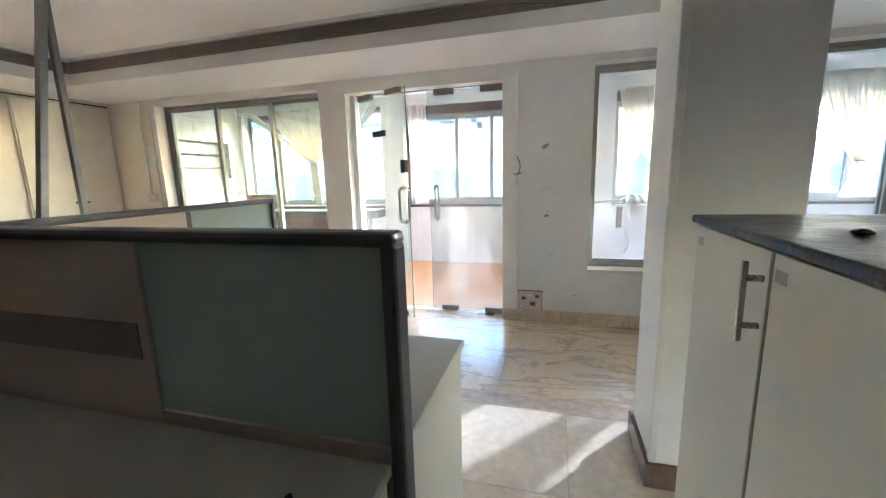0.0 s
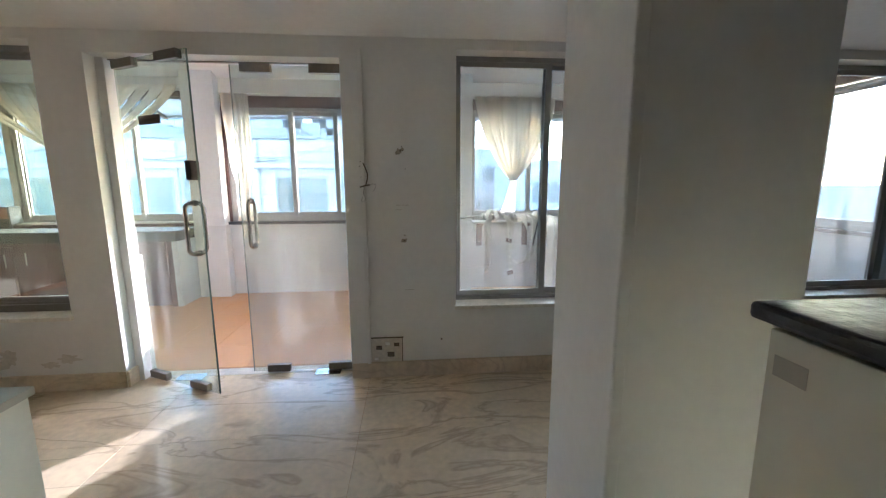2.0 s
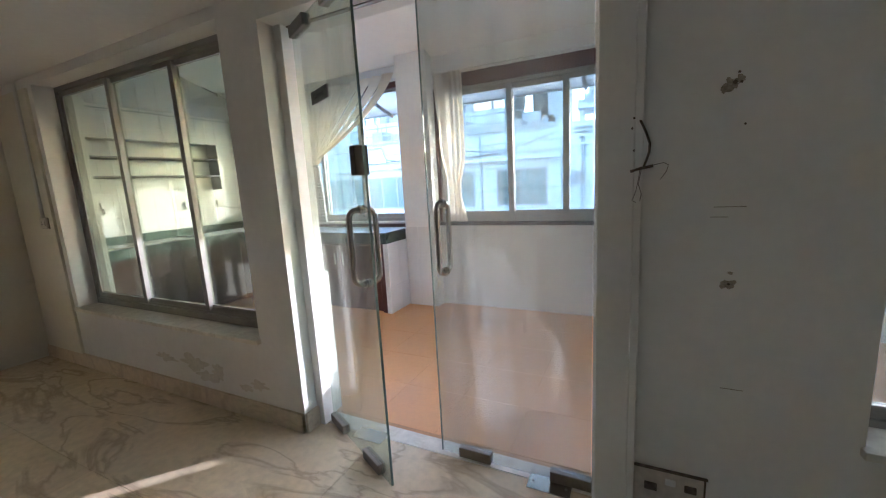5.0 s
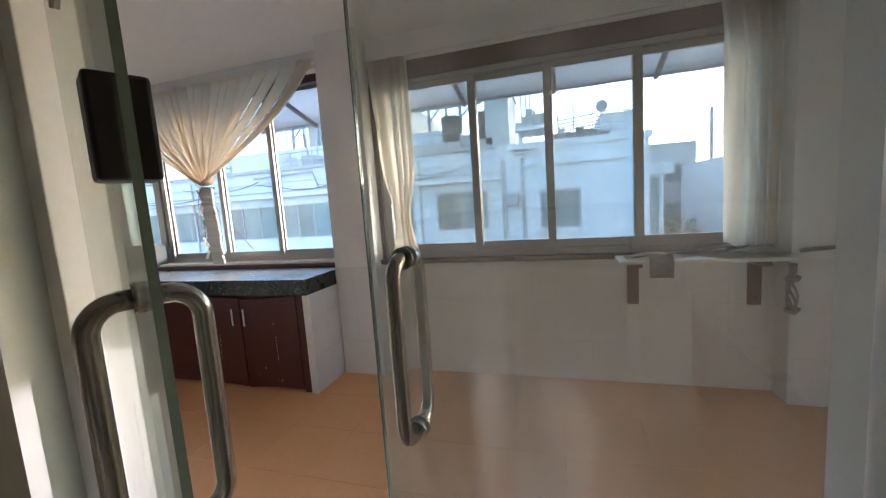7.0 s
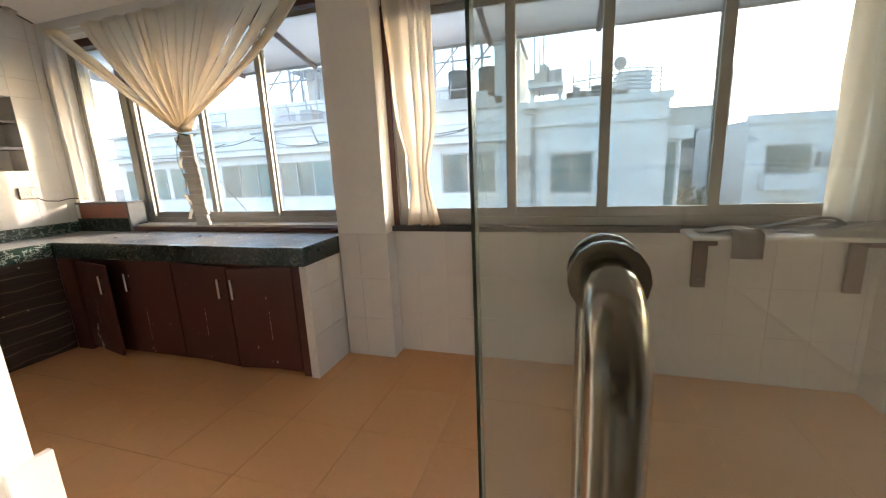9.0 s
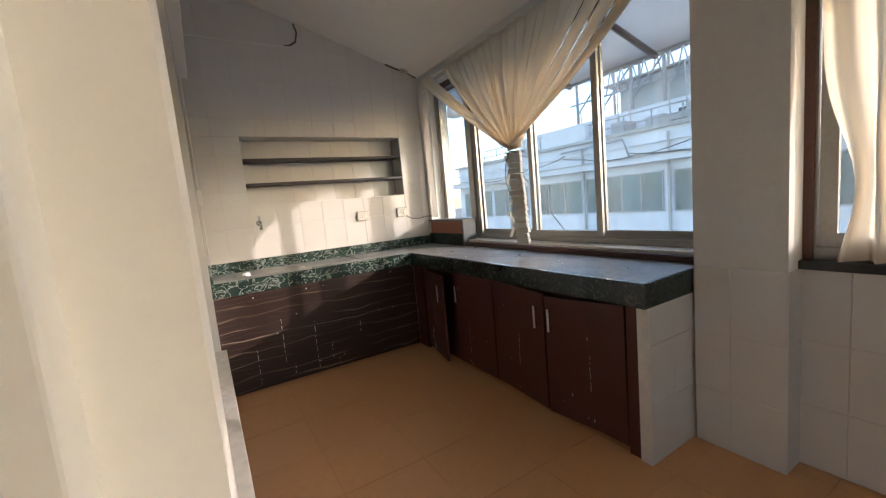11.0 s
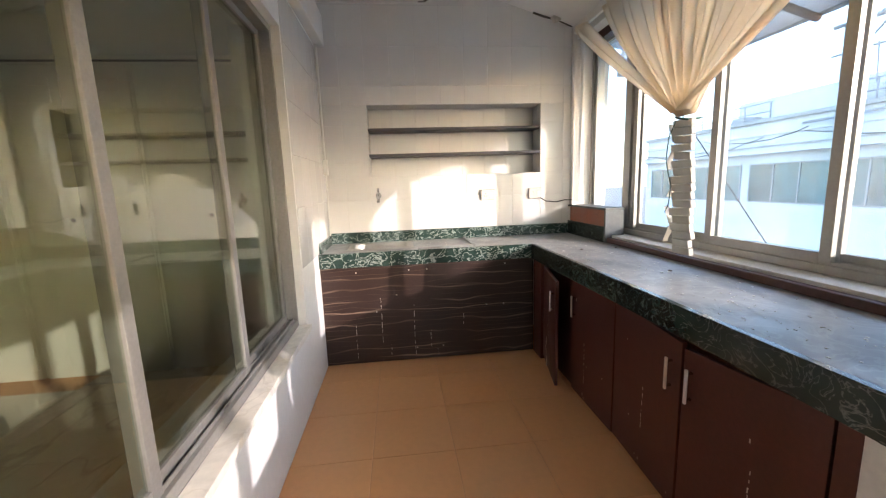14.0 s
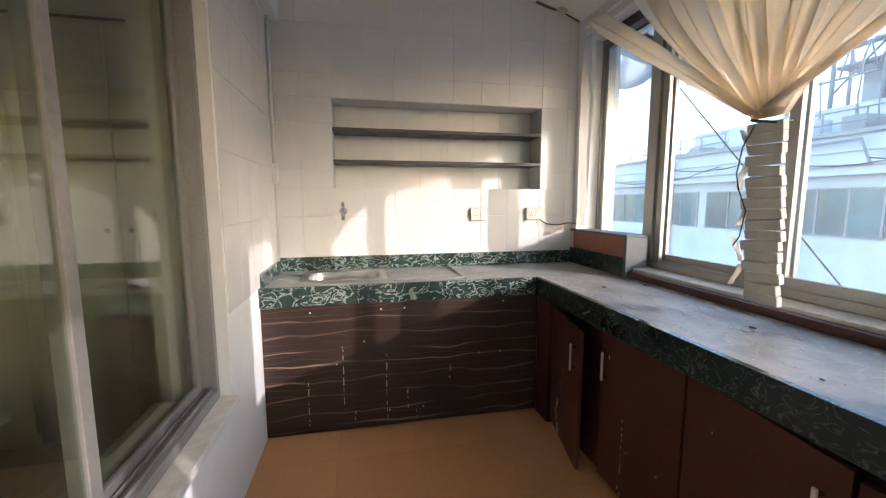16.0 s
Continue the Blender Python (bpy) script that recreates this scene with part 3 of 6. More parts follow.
single("pelmet", boxes((-5.0, -2.48, 6.12, 6.18, 2.36, 2.45)), M_REDWOOD, "dark red-brown wooden pelmet over the window", "pelmet", kind="structure")
single("sill_counter", boxes((-4.55, -2.482, 6.022, 6.062, 0.846, 0.882), bevel=0.004), M_REDWOOD, "worn dark timber ledge behind the counter", "sill", kind="structure")
single("sill_window", boxes((-5.148, -2.482, 6.063, 6.33, 0.846, 0.898), bevel=0.003), M_SILL, "pale stone window sill behind the counter", "sill", kind="structure")
# sills of the inner windows, both faces
for n, w in (("sill_1", W1), ("sill_2", W2)):
    single(n, boxes((w[0] - 0.01, w[1] + 0.01, YA - 0.028, 3.81, w[2] - 0.022, w[2] + 0.004), (w[0], w[1], 3.90, YK + 0.03, w[2] - 0.02, w[2] + 0.012), bevel=0.003), M_SILL, "pale marble inner window sill", "sill", kind="structure")
for a, c in ((-5.05, -2.5), (-2.11, 0.50), (0.84, 4.0)):
    z = 2.385 if a > -3 else 2.455
    rd = thing("curtain_rail", ((a + c) / 2, 5.985, z), "pale painted curtain rail under the ceiling", "curtain rail")
    part("rail", boxes((-(c - a) / 2, (c - a) / 2, -0.012, 0.012, -0.012, 0.018), bevel=0.003), M_WALL, rd)
    for k in (-0.45, 0, 0.45):
        part("bracket", boxes((k * (c - a) - 0.01, k * (c - a) + 0.01, 0.012, 0.05, -0.01, 0.012)), M_ALU, rd)

# ---- glass doors ----
HINGE_L, HINGE_R, SEAM, YD = -1.775, -0.392, -1.10, 3.824


def door_leaf(name, hinge, width, sign, turn, label, extras):
    """A frameless glass leaf; it runs from its pivot along local x times sign."""
    d = thing(name, (hinge, YD, 0), label, "door", "glass door leaves", "structure", turn)
    s = sign

    def span(a, c):
        return (a, c) if s > 0 else (-c, -a)
    pane = part("pane", boxes((*span(0.004, width - 0.004), -0.005, 0.005, 0.010, 2.085)), M_LGLASS if extras else M_DGLASS, d, "clear toughened glass")
    pane.visible_shadow = False
    part("glass_edge", boxes((*span(width - 0.0055, width - 0.0035), -0.0052, 0.0052, 0.010, 2.085)), M_GEDGE, d)
    for a, c in ((0.0, 0.17), (width - 0.26, width - 0.10)):
        part("bottom_patch", boxes((*span(a, c), -0.020, 0.020, 0.008, 0.058), bevel=0.004), M_BRONZE, d, "dull steel patch fitting")
        part("top_patch", boxes((*span(a, c + 0.03), -0.020, 0.020, 2.04, 2.092), bevel=0.004), M_BRONZE, d, "dull steel patch fitting")
    hx = (width - 0.072) * s
    bm = bmesh.new()
    for side in (-1, 1):
        pts = [(hx, 0, 1.223)]
        for k in range(1, 9):
            a = math.radians(90 - 90 * k / 8)
            pts.append((hx, side * (0.022 + 0.036 * math.cos(a)), 1.187 + 0.036 * math.sin(a)))
        pts += [(hx, side * 0.058, z) for z in (1.12, 1.07, 1.02)]
        for k in range(0, 9):
            a = math.radians(-90 * k / 8)
            pts.append((hx, side * (0.022 + 0.036 * math.cos(a)), 0.953 + 0.036 * math.sin(a)))
        pts.append((hx, 0, 0.917))
        tube(bm, pts, 0.0125, 12)
        for z in (1.223, 0.917):
            tube(bm, [(hx, side * 0.006, z), (hx, side * 0.014, z)], 0.019, 16)
    part("handle", bm, M_STEEL, d, "tubular brushed steel pull handle")
    if extras:
        sp = part("sign_plate", boxes((0.194, 0.388, -0.012, -0.005, 1.695, 1.750), bevel=0.002), M_SIGN, d, "brown name plate reading Cafeteria")
        cu = bpy.data.curves.new("lettering", "FONT")
        cu.body, cu.size, cu.align_x, cu.align_y, cu.extrude = "Cafeteria", 0.034, "CENTER", "CENTER", 0.0004
        tmp = bpy.data.objects.new("lettering", cu)
        scene.collection.objects.link(tmp)
        dg = bpy.context.evaluated_depsgraph_get()
        lm = bpy.data.meshes.new_from_object(tmp.evaluated_get(dg))
        bpy.data.objects.remove(tmp)
        lm.materials.clear()
        lm.materials.append(M_GAP)
        lo = new("lettering", lm)
        lo.parent, lo.location, lo.rotation_euler = sp, (0.291, -0.0135, 1.7225), (radians(90), 0, 0)
        part("lock_box", boxes((0.590, 0.636, -0.030, 0.030, 1.358, 1.472), bevel=0.005), M_BLACK, d, "black plastic lock case")
    return d


door_leaf("door_1", HINGE_L, SEAM - 0.010 - HINGE_L, 1, -27, "frameless glass door leaf with steel pull, standing open", True)
door_leaf("door_2", HINGE_R, HINGE_R - SEAM - 0.010, -1, 0, "frameless glass door leaf with steel pull, closed", False)
pl = thing("door_header", (-1.08, YD, 2.0935), "slim steel header strip over the glass doors", "door header", kind="structure")
part("strip", boxes((-0.75, 0.69, -0.012, 0.012, 0.0, 0.007)), M_BRONZE, pl)
for x in (-1.50, -0.56):
    fp = thing("floor_spring_plate", (x, 3.79, 0.0), "steel floor spring cover plate set in the floor", "floor plate")
    part("plate", boxes((-0.09, 0.09, -0.045, 0.045, 0.0, 0.004), bevel=0.001), M_STEEL, fp)
    for k in (-0.07, 0.07):
        part("screw", tube(bmesh.new(), [(k, 0, 0.003), (k, 0, 0.006)], 0.006, 10), M_ALUD, fp)

# ---- office things ----
# storage cabinets with a black granite top
def bow_handle(parent, x, y, z0, z1):
    """A square bar handle on two posts, on a door that faces -x."""
    h = part("handle", boxes((x - 0.040, x - 0.028, y - 0.006, y + 0.006, z0, z1), bevel=0.003), M_STEEL, parent, "flat steel bar handle")
    for z in (z0 + 0.035, z1 - 0.035):
        part("post", tube(bmesh.new(), [(x - 0.030, y, z), (x, y, z)], 0.007, 10), M_STEEL, h)


def storage_cabinet(y0, y1, doors):
    c = thing("storage_cabinet", (0.49, y0, 0), "tall off-white laminate office cabinet with locks", "cabinet", "storage cabinets")
    n = y1 - y0
    part("body", boxes((0.0, 0.50, 0, n, 0.06, 1.160), bevel=0.002), M_CAB, c)
    part("plinth", boxes((0.02, 0.48, 0.01, n - 0.01, 0, 0.06)), M_GAP, c)
    for a, b, hy in doors:
        d = part("door", boxes((-0.020, -0.002, a, b, 0.07, 1.154), bevel=0.002), M_CAB, c)
        bow_handle(d, -0.020, hy, 0.96, 1.13)
        part("lock", tube(bmesh.new(), [(-0.024, hy - 0.005, 0.56), (-0.019, hy - 0.005, 0.56)], 0.010, 14), M_STEEL, d, "round steel lock")
        part("edge_gap", boxes((-0.0195, -0.003, a - 0.009, a - 0.001, 0.07, 1.15)), M_TRAY, d)
        part("sticker", boxes((-0.0206, -0.0200, b - 0.05, b - 0.01, 1.10, 1.125)), M_DESK, d, "faded paper label")
    return c


storage_cabinet(0.60, 1.49, [(0.475, 0.882, 0.495), (0.012, 0.463, 0.045)])
storage_cabinet(-0.235, 0.59, [(0.410, 0.815, 0.428), (0.012, 0.398, 0.055)])
single("cabinet_top", boxes((0.455, 1.02, -0.25, 1.50, 1.162, 1.184), bevel=0.006), M_GRANITE, "rough black granite top across the cabinets", "worktop")
bm = bmesh.new()
bmesh.ops.create_icosphere(bm, subdivisions=2, radius=0.012)
for v in bm.verts:
    v.co = Vector((v.co.x * 1.5, v.co.y, v.co.z * 0.6)) * (1 + 0.35 * noise.noise(v.co * 90)) + Vector((0.62, 1.10, 1.190))
single("debris", bm, M_BLACK, "small dark crumb lying on the granite top", "debris")


# desks and screens
def rounded_top(outline, z0, z1):
    bm = bmesh.new()
    lo, hi = [bm.verts.new((x, y, z0)) for x, y in outline], [bm.verts.new((x, y, z1)) for x, y in outline]
    bm.faces.new(lo[::-1])
    bm.faces.new(hi)
    for k in range(len(outline)):
        bm.faces.new((lo[k], lo[(k + 1) % len(lo)], hi[(k + 1) % len(hi)], hi[k]))
    return bm


curve = [(-0.86 - 0.19 * math.sin(a), 1.638 - 0.19 * math.cos(a)) for a in [math.radians(90 * k / 10) for k in range(11)]]
dk = thing("desk", (0, 0, 0), "L-shaped grey-beige laminate office desk", "desk", "office desks")
part("desktop", rounded_top([(-0.232, 0.91), (-0.232, 1.45)] + curve + [(-1.053, 2.228), (-1.66, 2.228), (-1.66, 0.91)], 0.728, 0.752), M_DESK, dk)
part("end_panel", boxes((-0.262, -0.240, 0.915, 1.44, 0, 0.727), bevel=0.002), M_DESKP, dk)
part("end_panel", boxes((-1.092, -1.068, 1.74, 2.222, 0, 0.727), bevel=0.002), M_DESKP, dk)
part("edge_strip", boxes((-0.2325, -0.229, 0.91, 1.45, 0.727, 0.753)), M_DESKP, dk)
part("back_panel", boxes((-1.64, -1.095, 2.18, 2.205, 0.1, 0.727)), M_DESKP, dk)
dn = thing("desk", (0, 0, 0), "beige laminate office desk against a screen", "desk", "office desks")
part("desktop", boxes((-1.66, -0.235, 0.20, 0.825, 0.728, 0.752), bevel=0.003), M_DESK, dn)
part("end_panel", boxes((-0.268, -0.245, 0.22, 0.82, 0, 0.727), bevel=0.002), M_DESKP, dn)
part("back_panel", boxes((-1.64, -0.27, 0.79, 0.81, 0.1, 0.727)), M_DESKP, dn)
bm = bmesh.new()
bmesh.ops.create_icosphere(bm, subdivisions=1, radius=0.008)
bmesh.ops.translate(bm, verts=bm.verts[:], vec=(-0.38, 0.70, 0.757))
single("debris", bm, M_BLACK, "small dark crumb lying on the desk", "debris")

sc = thing("desk_screen", (0.02, 0.868, 0.008), "low office screen of fabric and frosted glass in a dark frame", "partition", "desk screens")
part("post", boxes((-0.264, -0.232, -0.03, 0.03, -0.008, 1.185), bevel=0.010), M_CHAR, sc)
part("top_rail", boxes((-1.70, -0.232, -0.032, 0.032, 1.178, 1.207), bevel=0.012), M_CHAR, sc)
part("glass_panel", boxes((-0.875, -0.26, -0.012, 0.012, 0.76, 1.178)), M_FROST, sc, "frosted green glass panel")
part("mullion", boxes((-0.905, -0.875, -0.022, 0.022, -0.008, 1.178), bevel=0.004), M_FABRIC, sc)
part("fabric_panel", boxes((-1.66, -0.905, -0.020, 0.020, 0.98, 1.178)), M_FABRIC, sc, "beige fabric panel")
part("cable_tray_strip", boxes((-1.66, -0.905, -0.024, 0.024, 0.89, 0.98)), M_TRAY, sc)
part("lower_panel", boxes((-1.66, -0.905, -0.020, 0.020, 0.1, 0.89)), M_FABRIC, sc)
part("lower_panel", boxes((-0.875, -0.26, -0.018, 0.018, 0.1, 0.757)), M_FABRIC, sc)
sb = thing("desk_screen", (-1.70, 0, 0), "low office screen of fabric and frosted glass in a dark frame", "partition", "desk screens")
part("post", boxes((-0.028, 0.028, 2.325, 2.352, 0, 1.185), bevel=0.008), M_CHAR, sb)
part("top_rail", boxes((-0.030, 0.030, -0.6, 2.352, 1.178, 1.207), bevel=0.010), M_CHAR, sb)
part("glass_panel", boxes((-0.012, 0.012, 1.74, 2.325, 0.76, 1.178)), M_FROST, sb, "frosted green glass panel")
part("mullion", boxes((-0.02, 0.02, 1.71, 1.74, 0.0, 1.178), bevel=0.004), M_CHAR, sb)
part("fabric_panel", boxes((-0.020, 0.020, -0.6, 1.71, 0.1, 1.178)), M_FABRIC, sb, "beige fabric panel")
part("lower_panel", boxes((-0.018, 0.018, 1.74, 2.325, 0.1, 0.757)), M_FABRIC, sb)

pole = thing("metal_pole", (-2.4, 1.73, 0), "grey metal service pole with a leaning bar", "pole")
part("upright", boxes((-0.015, 0.015, -0.015, 0.015, 0, 2.46), bevel=0.003), M_ALUD, pole)
bm = bmesh.new()
box(bm, -0.019, 0.019, -0.018, 0.018, 0, 2.42, bevel=0.004, m=pose(0.0, -0.38, 0, -9.3, 0, 0))
part("leaning_bar", bm, M_ALUD, pole)

# built-in cupboards along the west wall
for y0 in (2.82, 1.92, 1.02, 0.12):
    cb = thing("wall_cupboard", (-4.90, y0, 0), "cream full-height cupboard with louvred top", "cupboard", "cream wall cupboards")
    part("body", boxes((0.0, 0.03, 0.0, 0.86, 0, 2.17)), M_CREAM, cb)
    for a, b in ((0.01, 0.43), (0.44, 0.855)):
        d = part("door", boxes((0.031, 0.05, a, b, 0.08, 2.16), bevel=0.002), M_CREAM, cb)
        for k in range(5):
            part("louvre", boxes((0.05, 0.056, a + 0.06, b - 0.06, 1.93 + k * 0.035, 1.945 + k * 0.035)), M_CREAM, d)
        kb = bmesh.new()
        bmesh.ops.create_uvsphere(kb, u_segments=10, v_segments=8, radius=0.014, matrix=Matrix.Translation((0.066, b - 0.05 if a < 0.1 else a + 0.05, 1.15)))
        part("knob", kb, M_BRONZE, d)
single("cupboard_head", boxes((-4.90, -4.864, -3.0, 3.684, 2.172, 2.225)), M_CREAM, "cream head board above the cupboards", "trim", kind="structure")
single("cupboard_gap", boxes((-4.864, -4.860, -3.0, 3.684, 2.185, 2.199)), M_GAP, "dark joint above the cupboards", "trim", kind="structure")
single("wall_panel", boxes((-4.82, -4.24, YA - 0.02, YA, 0.11, 2.15), bevel=0.003), M_CREAM, "cream panel beside the inner window", "panel", kind="structure")

# marks, cable and sockets on the partition wall


def blob(cx, cz, rx, rz, y0, y1, seed, rough=0.35, n=22):
    """An irregular flat patch on the partition wall."""
    bm = bmesh.new()
    pts = []
    for k in range(n):
        a = 2 * math.pi * k / n
        r = 1 + rough * noise.noise(Vector((math.cos(a) * 2 + seed, math.sin(a) * 2, seed * 3.1)))
        pts.append((cx + rx * r * math.cos(a), cz + rz * r * math.sin(a)))
    f, b = [bm.verts.new((x, y0, z)) for x, z in pts], [bm.verts.new((x, y1, z)) for x, z in pts]
    bm.faces.new(f)
    for k in range(n):
        bm.faces.new((f[k], f[(k + 1) % n], b[(k + 1) % n], b[k]))
    return bm


for cx, cz, rx, rz, k in ((-0.022, 1.540, 0.020, 0.018, 1), (0.0, 1.553, 0.013, 0.012, 2.3), (-0.038, 1.528, 0.008, 0.011, 5), (0.0, 0.960, 0.017, 0.013, 3), (0.012, 0.967, 0.010, 0.007, 4), (0.006, 0.996, 0.007, 0.005, 6)):
    single("wall_hole", blob(cx, cz, rx, rz, YA - 0.002, YA, k, 0.7, 26), M_PLUG, "patch of broken plaster on the white wall", "wall hole")
for cx, cz, r in ((-0.003, 1.572, 0.0035), (0.003, 1.545, 0.0035), (-0.012, 1.546, 0.006), (0.004, 0.962, 0.004), (0.018, 1.43, 0.003), (-0.27, 1.445, 0.0035), (-0.262, 1.378, 0.004), (-0.252, 1.352, 0.0045), (0.25, 0.26, 0.006)):
    single("screw_hole", blob(cx, cz, r, r, YA - (0.024 if cx < -0.2 else 0.0026), YA - (0.02 if cx < -0.2 else 0), cx, 0.4, 12), M_RUST, "small dark screw hole in the wall", "wall hole")
for cx, cz, rx, rz, k in ((-2.78, 0.255, 0.13, 0.050, 1.5), (-2.55, 0.235, 0.07, 0.050, 2.5), (-2.19, 0.215, 0.06, 0.028, 4.2), (-3.1, 0.25, 0.10, 0.03, 5.1), (-2.30, 0.175, 0.05, 0.018, 6.6), (-2.66, 0.19, 0.09, 0.03, 8.2)):
    single("damp_stain", blob(cx, cz, rx, rz, YA - 0.0012, YA, k, 0.9, 48), M_STAIN, "grey damp stain on the wall above the skirting", "stain")
for x, z, w in ((-0.005, 1.195, 0.040), (-0.03, 1.165, 0.022), (0.03, 0.62, 0.03)):
    single("scratch", boxes((x - w, x + w, YA - 0.001, YA, z, z + 0.0022)), M_PLUG, "thin dark scratch on the wall", "scratch")
js = thing("socket_recess", (-0.134, YA, 0.184), "broken wall box of an old floor socket, plaster exposed", "wall box")
part("back", boxes((-0.112, 0.112, -0.004, 0.0, -0.100, 0.100)), M_CHIP, js, "rough patched plaster")
part("rim", boxes((-0.118, 0.118, -0.010, 0.0, 0.098, 0.104), (-0.118, -0.112, -0.010, 0.0, -0.104, 0.104), (0.108, 0.113, -0.010, 0.0, -0.104, 0.104), (-0.118, 0.16, -0.012, 0.0, -0.108, -0.098)), M_RUST, js)
for k, (x, z, s) in enumerate(((-0.05, 0.03, 0.02), (0.01, 0.06, 0.016), (0.03, -0.02, 0.024), (-0.07, -0.05, 0.014), (0.07, 0.05, 0.018))):
    part("plaster_lump", boxes((x - s, x + s, -0.012, -0.003, z - s * 0.7, z + s * 0.7), bevel=0.003), M_WALL if k % 2 else M_RUST, js)
cb = thing("loose_cable", (-0.250, YA - 0.035, 1.474), "dark loose cable end hanging out of the wall", "cable")
part("cable", tube(bmesh.new(), [(-0.006, 0.012, 0.002), (0.004, 0.0, -0.012), (0.018, -0.006, -0.045), (0.029, -0.006, -0.078), (0.028, -0.006, -0.105), (0.020, -0.004, -0.132), (0.014, 0.004, -0.148)], 0.0036, 8), M_RUST, cb)
for p in ([(0.012, 0.0, -0.148), (0.045, -0.004, -0.143), (0.068, -0.004, -0.138), (0.080, -0.004, -0.146), (0.076, -0.004, -0.164), (0.060, -0.004, -0.188)], [(0.004, 0.0, -0.155), (0.0, -0.003, -0.19), (-0.006, -0.003, -0.222), (-0.016, -0.003, -0.25), (-0.004, -0.003, -0.256)], [(0.008, 0.0, -0.155), (0.001, -0.003, -0.20), (0.010, -0.003, -0.23), (0.006, -0.003, -0.252)]):
    part("wire", tube(bmesh.new(), p, 0.0009, 6), M_RUST, cb)
part("wrap", tube(bmesh.new(), [(-0.022, 0.006, -0.160), (0.004, 0.0, -0.152), (0.040, -0.004, -0.146)], 0.0045, 8), M_RUST, cb)
part("slot", boxes((-0.018, 0.004, 0.010, 0.0125, -0.002, 0.004)), M_RUST, cb)


def socket(x, y, z, turn, w=0.10, h=0.075):
    s = thing("wall_socket", (x, y, z), "white switch plate with a socket on the wall", "socket", "wall sockets", turn=turn)
    part("plate", boxes((-w / 2, w / 2, -0.016, -0.004, -h / 2, h / 2), bevel=0.003), M_SOCK, s)
    part("back_box", boxes((-w / 2 + 0.004, w / 2 - 0.004, -0.004, 0.0, -h / 2 + 0.003, h / 2 - 0.003)), M_CHIP, s)
    # brown rim painted as the thin shadow line round the plate
    part("shadow_frame", boxes((-w / 2 - 0.003, w / 2 + 0.003, -0.005, -0.001, -h / 2 - 0.003, h / 2 + 0.003)), M_TRAY, s)
    part("rocker", boxes((0.012, 0.034, -0.021, -0.015, -0.018, 0.018), bevel=0.002), M_WHITE, s)
    for k in range(3):
        part("pin_hole", tube(bmesh.new(), [(-0.022 + (k - 1) * 0.010, -0.0172, 0.01 if k == 1 else -0.008), (-0.022 + (k - 1) * 0.010, -0.0145, 0.01 if k == 1 else -0.008)], 0.0035, 8), M_GAP, s)
    return s


socket(-4.36, YA - 0.021, 1.17, 0, 0.12, 0.08)
cd = thing("conduit", (-4.36, YA - 0.03, 0.0), "white plastic conduit pipe on the wall", "pipe")
part("pipe", tube(bmesh.new(), [(0, 0, 1.21), (0, 0, 2.2)], 0.012, 10), M_WHITE, cd)

# ---- kitchen things ----
# sink counter and long counter
ct = thing("sink_counter", (0, 0, 0), "green marble counter with dusty top and a steel sink", "counter")
SX0, SX1, SY0, SY1 = -5.12, -4.80, 4.15, 4.60
part("top", boxes((XE + 0.03, -4.69, YK, SY0, 0.815, 0.845), (XE + 0.03, -4.69, SY1, 6.13, 0.815, 0.845), (XE + 0.03, SX0, SY0, SY1, 0.815, 0.845), (SX1, -4.69, SY0, SY1, 0.815, 0.845)), M_CTOP, ct, "dusty grey stone top")
part("front_edge", boxes((-4.69, -4.665, YK, 5.497, 0.742, 0.846), bevel=0.002), M_GREEN2, ct, "polished dark green veined marble edge")
part("splashback", boxes((XE, XE + 0.022, YK, 6.02, 0.845, 0.935), (XE + 0.022, -4.70, YK, YK + 0.02, 0.845, 0.92), bevel=0.002), M_GREEN2, ct, "green marble upstand")
part("drain_ridge", boxes((XE + 0.03, -4.72, 5.06, 5.085, 0.845, 0.858), (-4.745, -4.72, 4.65, 5.085, 0.845, 0.856), bevel=0.003), M_CTOP, ct)


def oval(z, grow, n=48, p=4.5):
    """A rounded rectangle in the sink cut-out, as a ring of points."""
    cx, cy, hx, hy = (SX0 + SX1) / 2, (SY0 + SY1) / 2, (SX1 - SX0) / 2 + grow, (SY1 - SY0) / 2 + grow
    out = []
    for k in range(n):
        a = 2 * math.pi * k / n
        c, q = math.cos(a), math.sin(a)
        out.append((cx + hx * math.copysign(abs(c) ** (2 / p), c), cy + hy * math.copysign(abs(q) ** (2 / p), q), z))
    return out


def rings(bm, loops, close_end=False):
    vs = [[bm.verts.new(p) for p in l] for l in loops]
    for a, c in zip(vs, vs[1:]):
        for k in range(len(a)):
            f = bm.faces.new((a[k], a[(k + 1) % len(a)], c[(k + 1) % len(c)], c[k]))
            f.smooth = True
    if close_end:
        bm.faces.new(vs[-1])
    return bm


part("sink_bowl", rings(bmesh.new(), [oval(0.848, -0.018), oval(0.835, -0.024), oval(0.70, -0.034), oval(0.672, -0.055), oval(0.664, -0.10)], True), M_SINK, ct, "stainless steel sink bowl")
part("sink_rim", rings(bmesh.new(), [oval(0.8455, 0.026, p=9), oval(0.850, 0.022, p=9), oval(0.851, -0.010), oval(0.848, -0.018)]), M_SINK, ct, "rolled steel sink rim")
part("drain", tube(bmesh.new(), [((SX0 + SX1) / 2, (SY0 + SY1) / 2, 0.6645), ((SX0 + SX1) / 2, (SY0 + SY1) / 2, 0.668)], 0.03, 16), M_CHROME, ct)
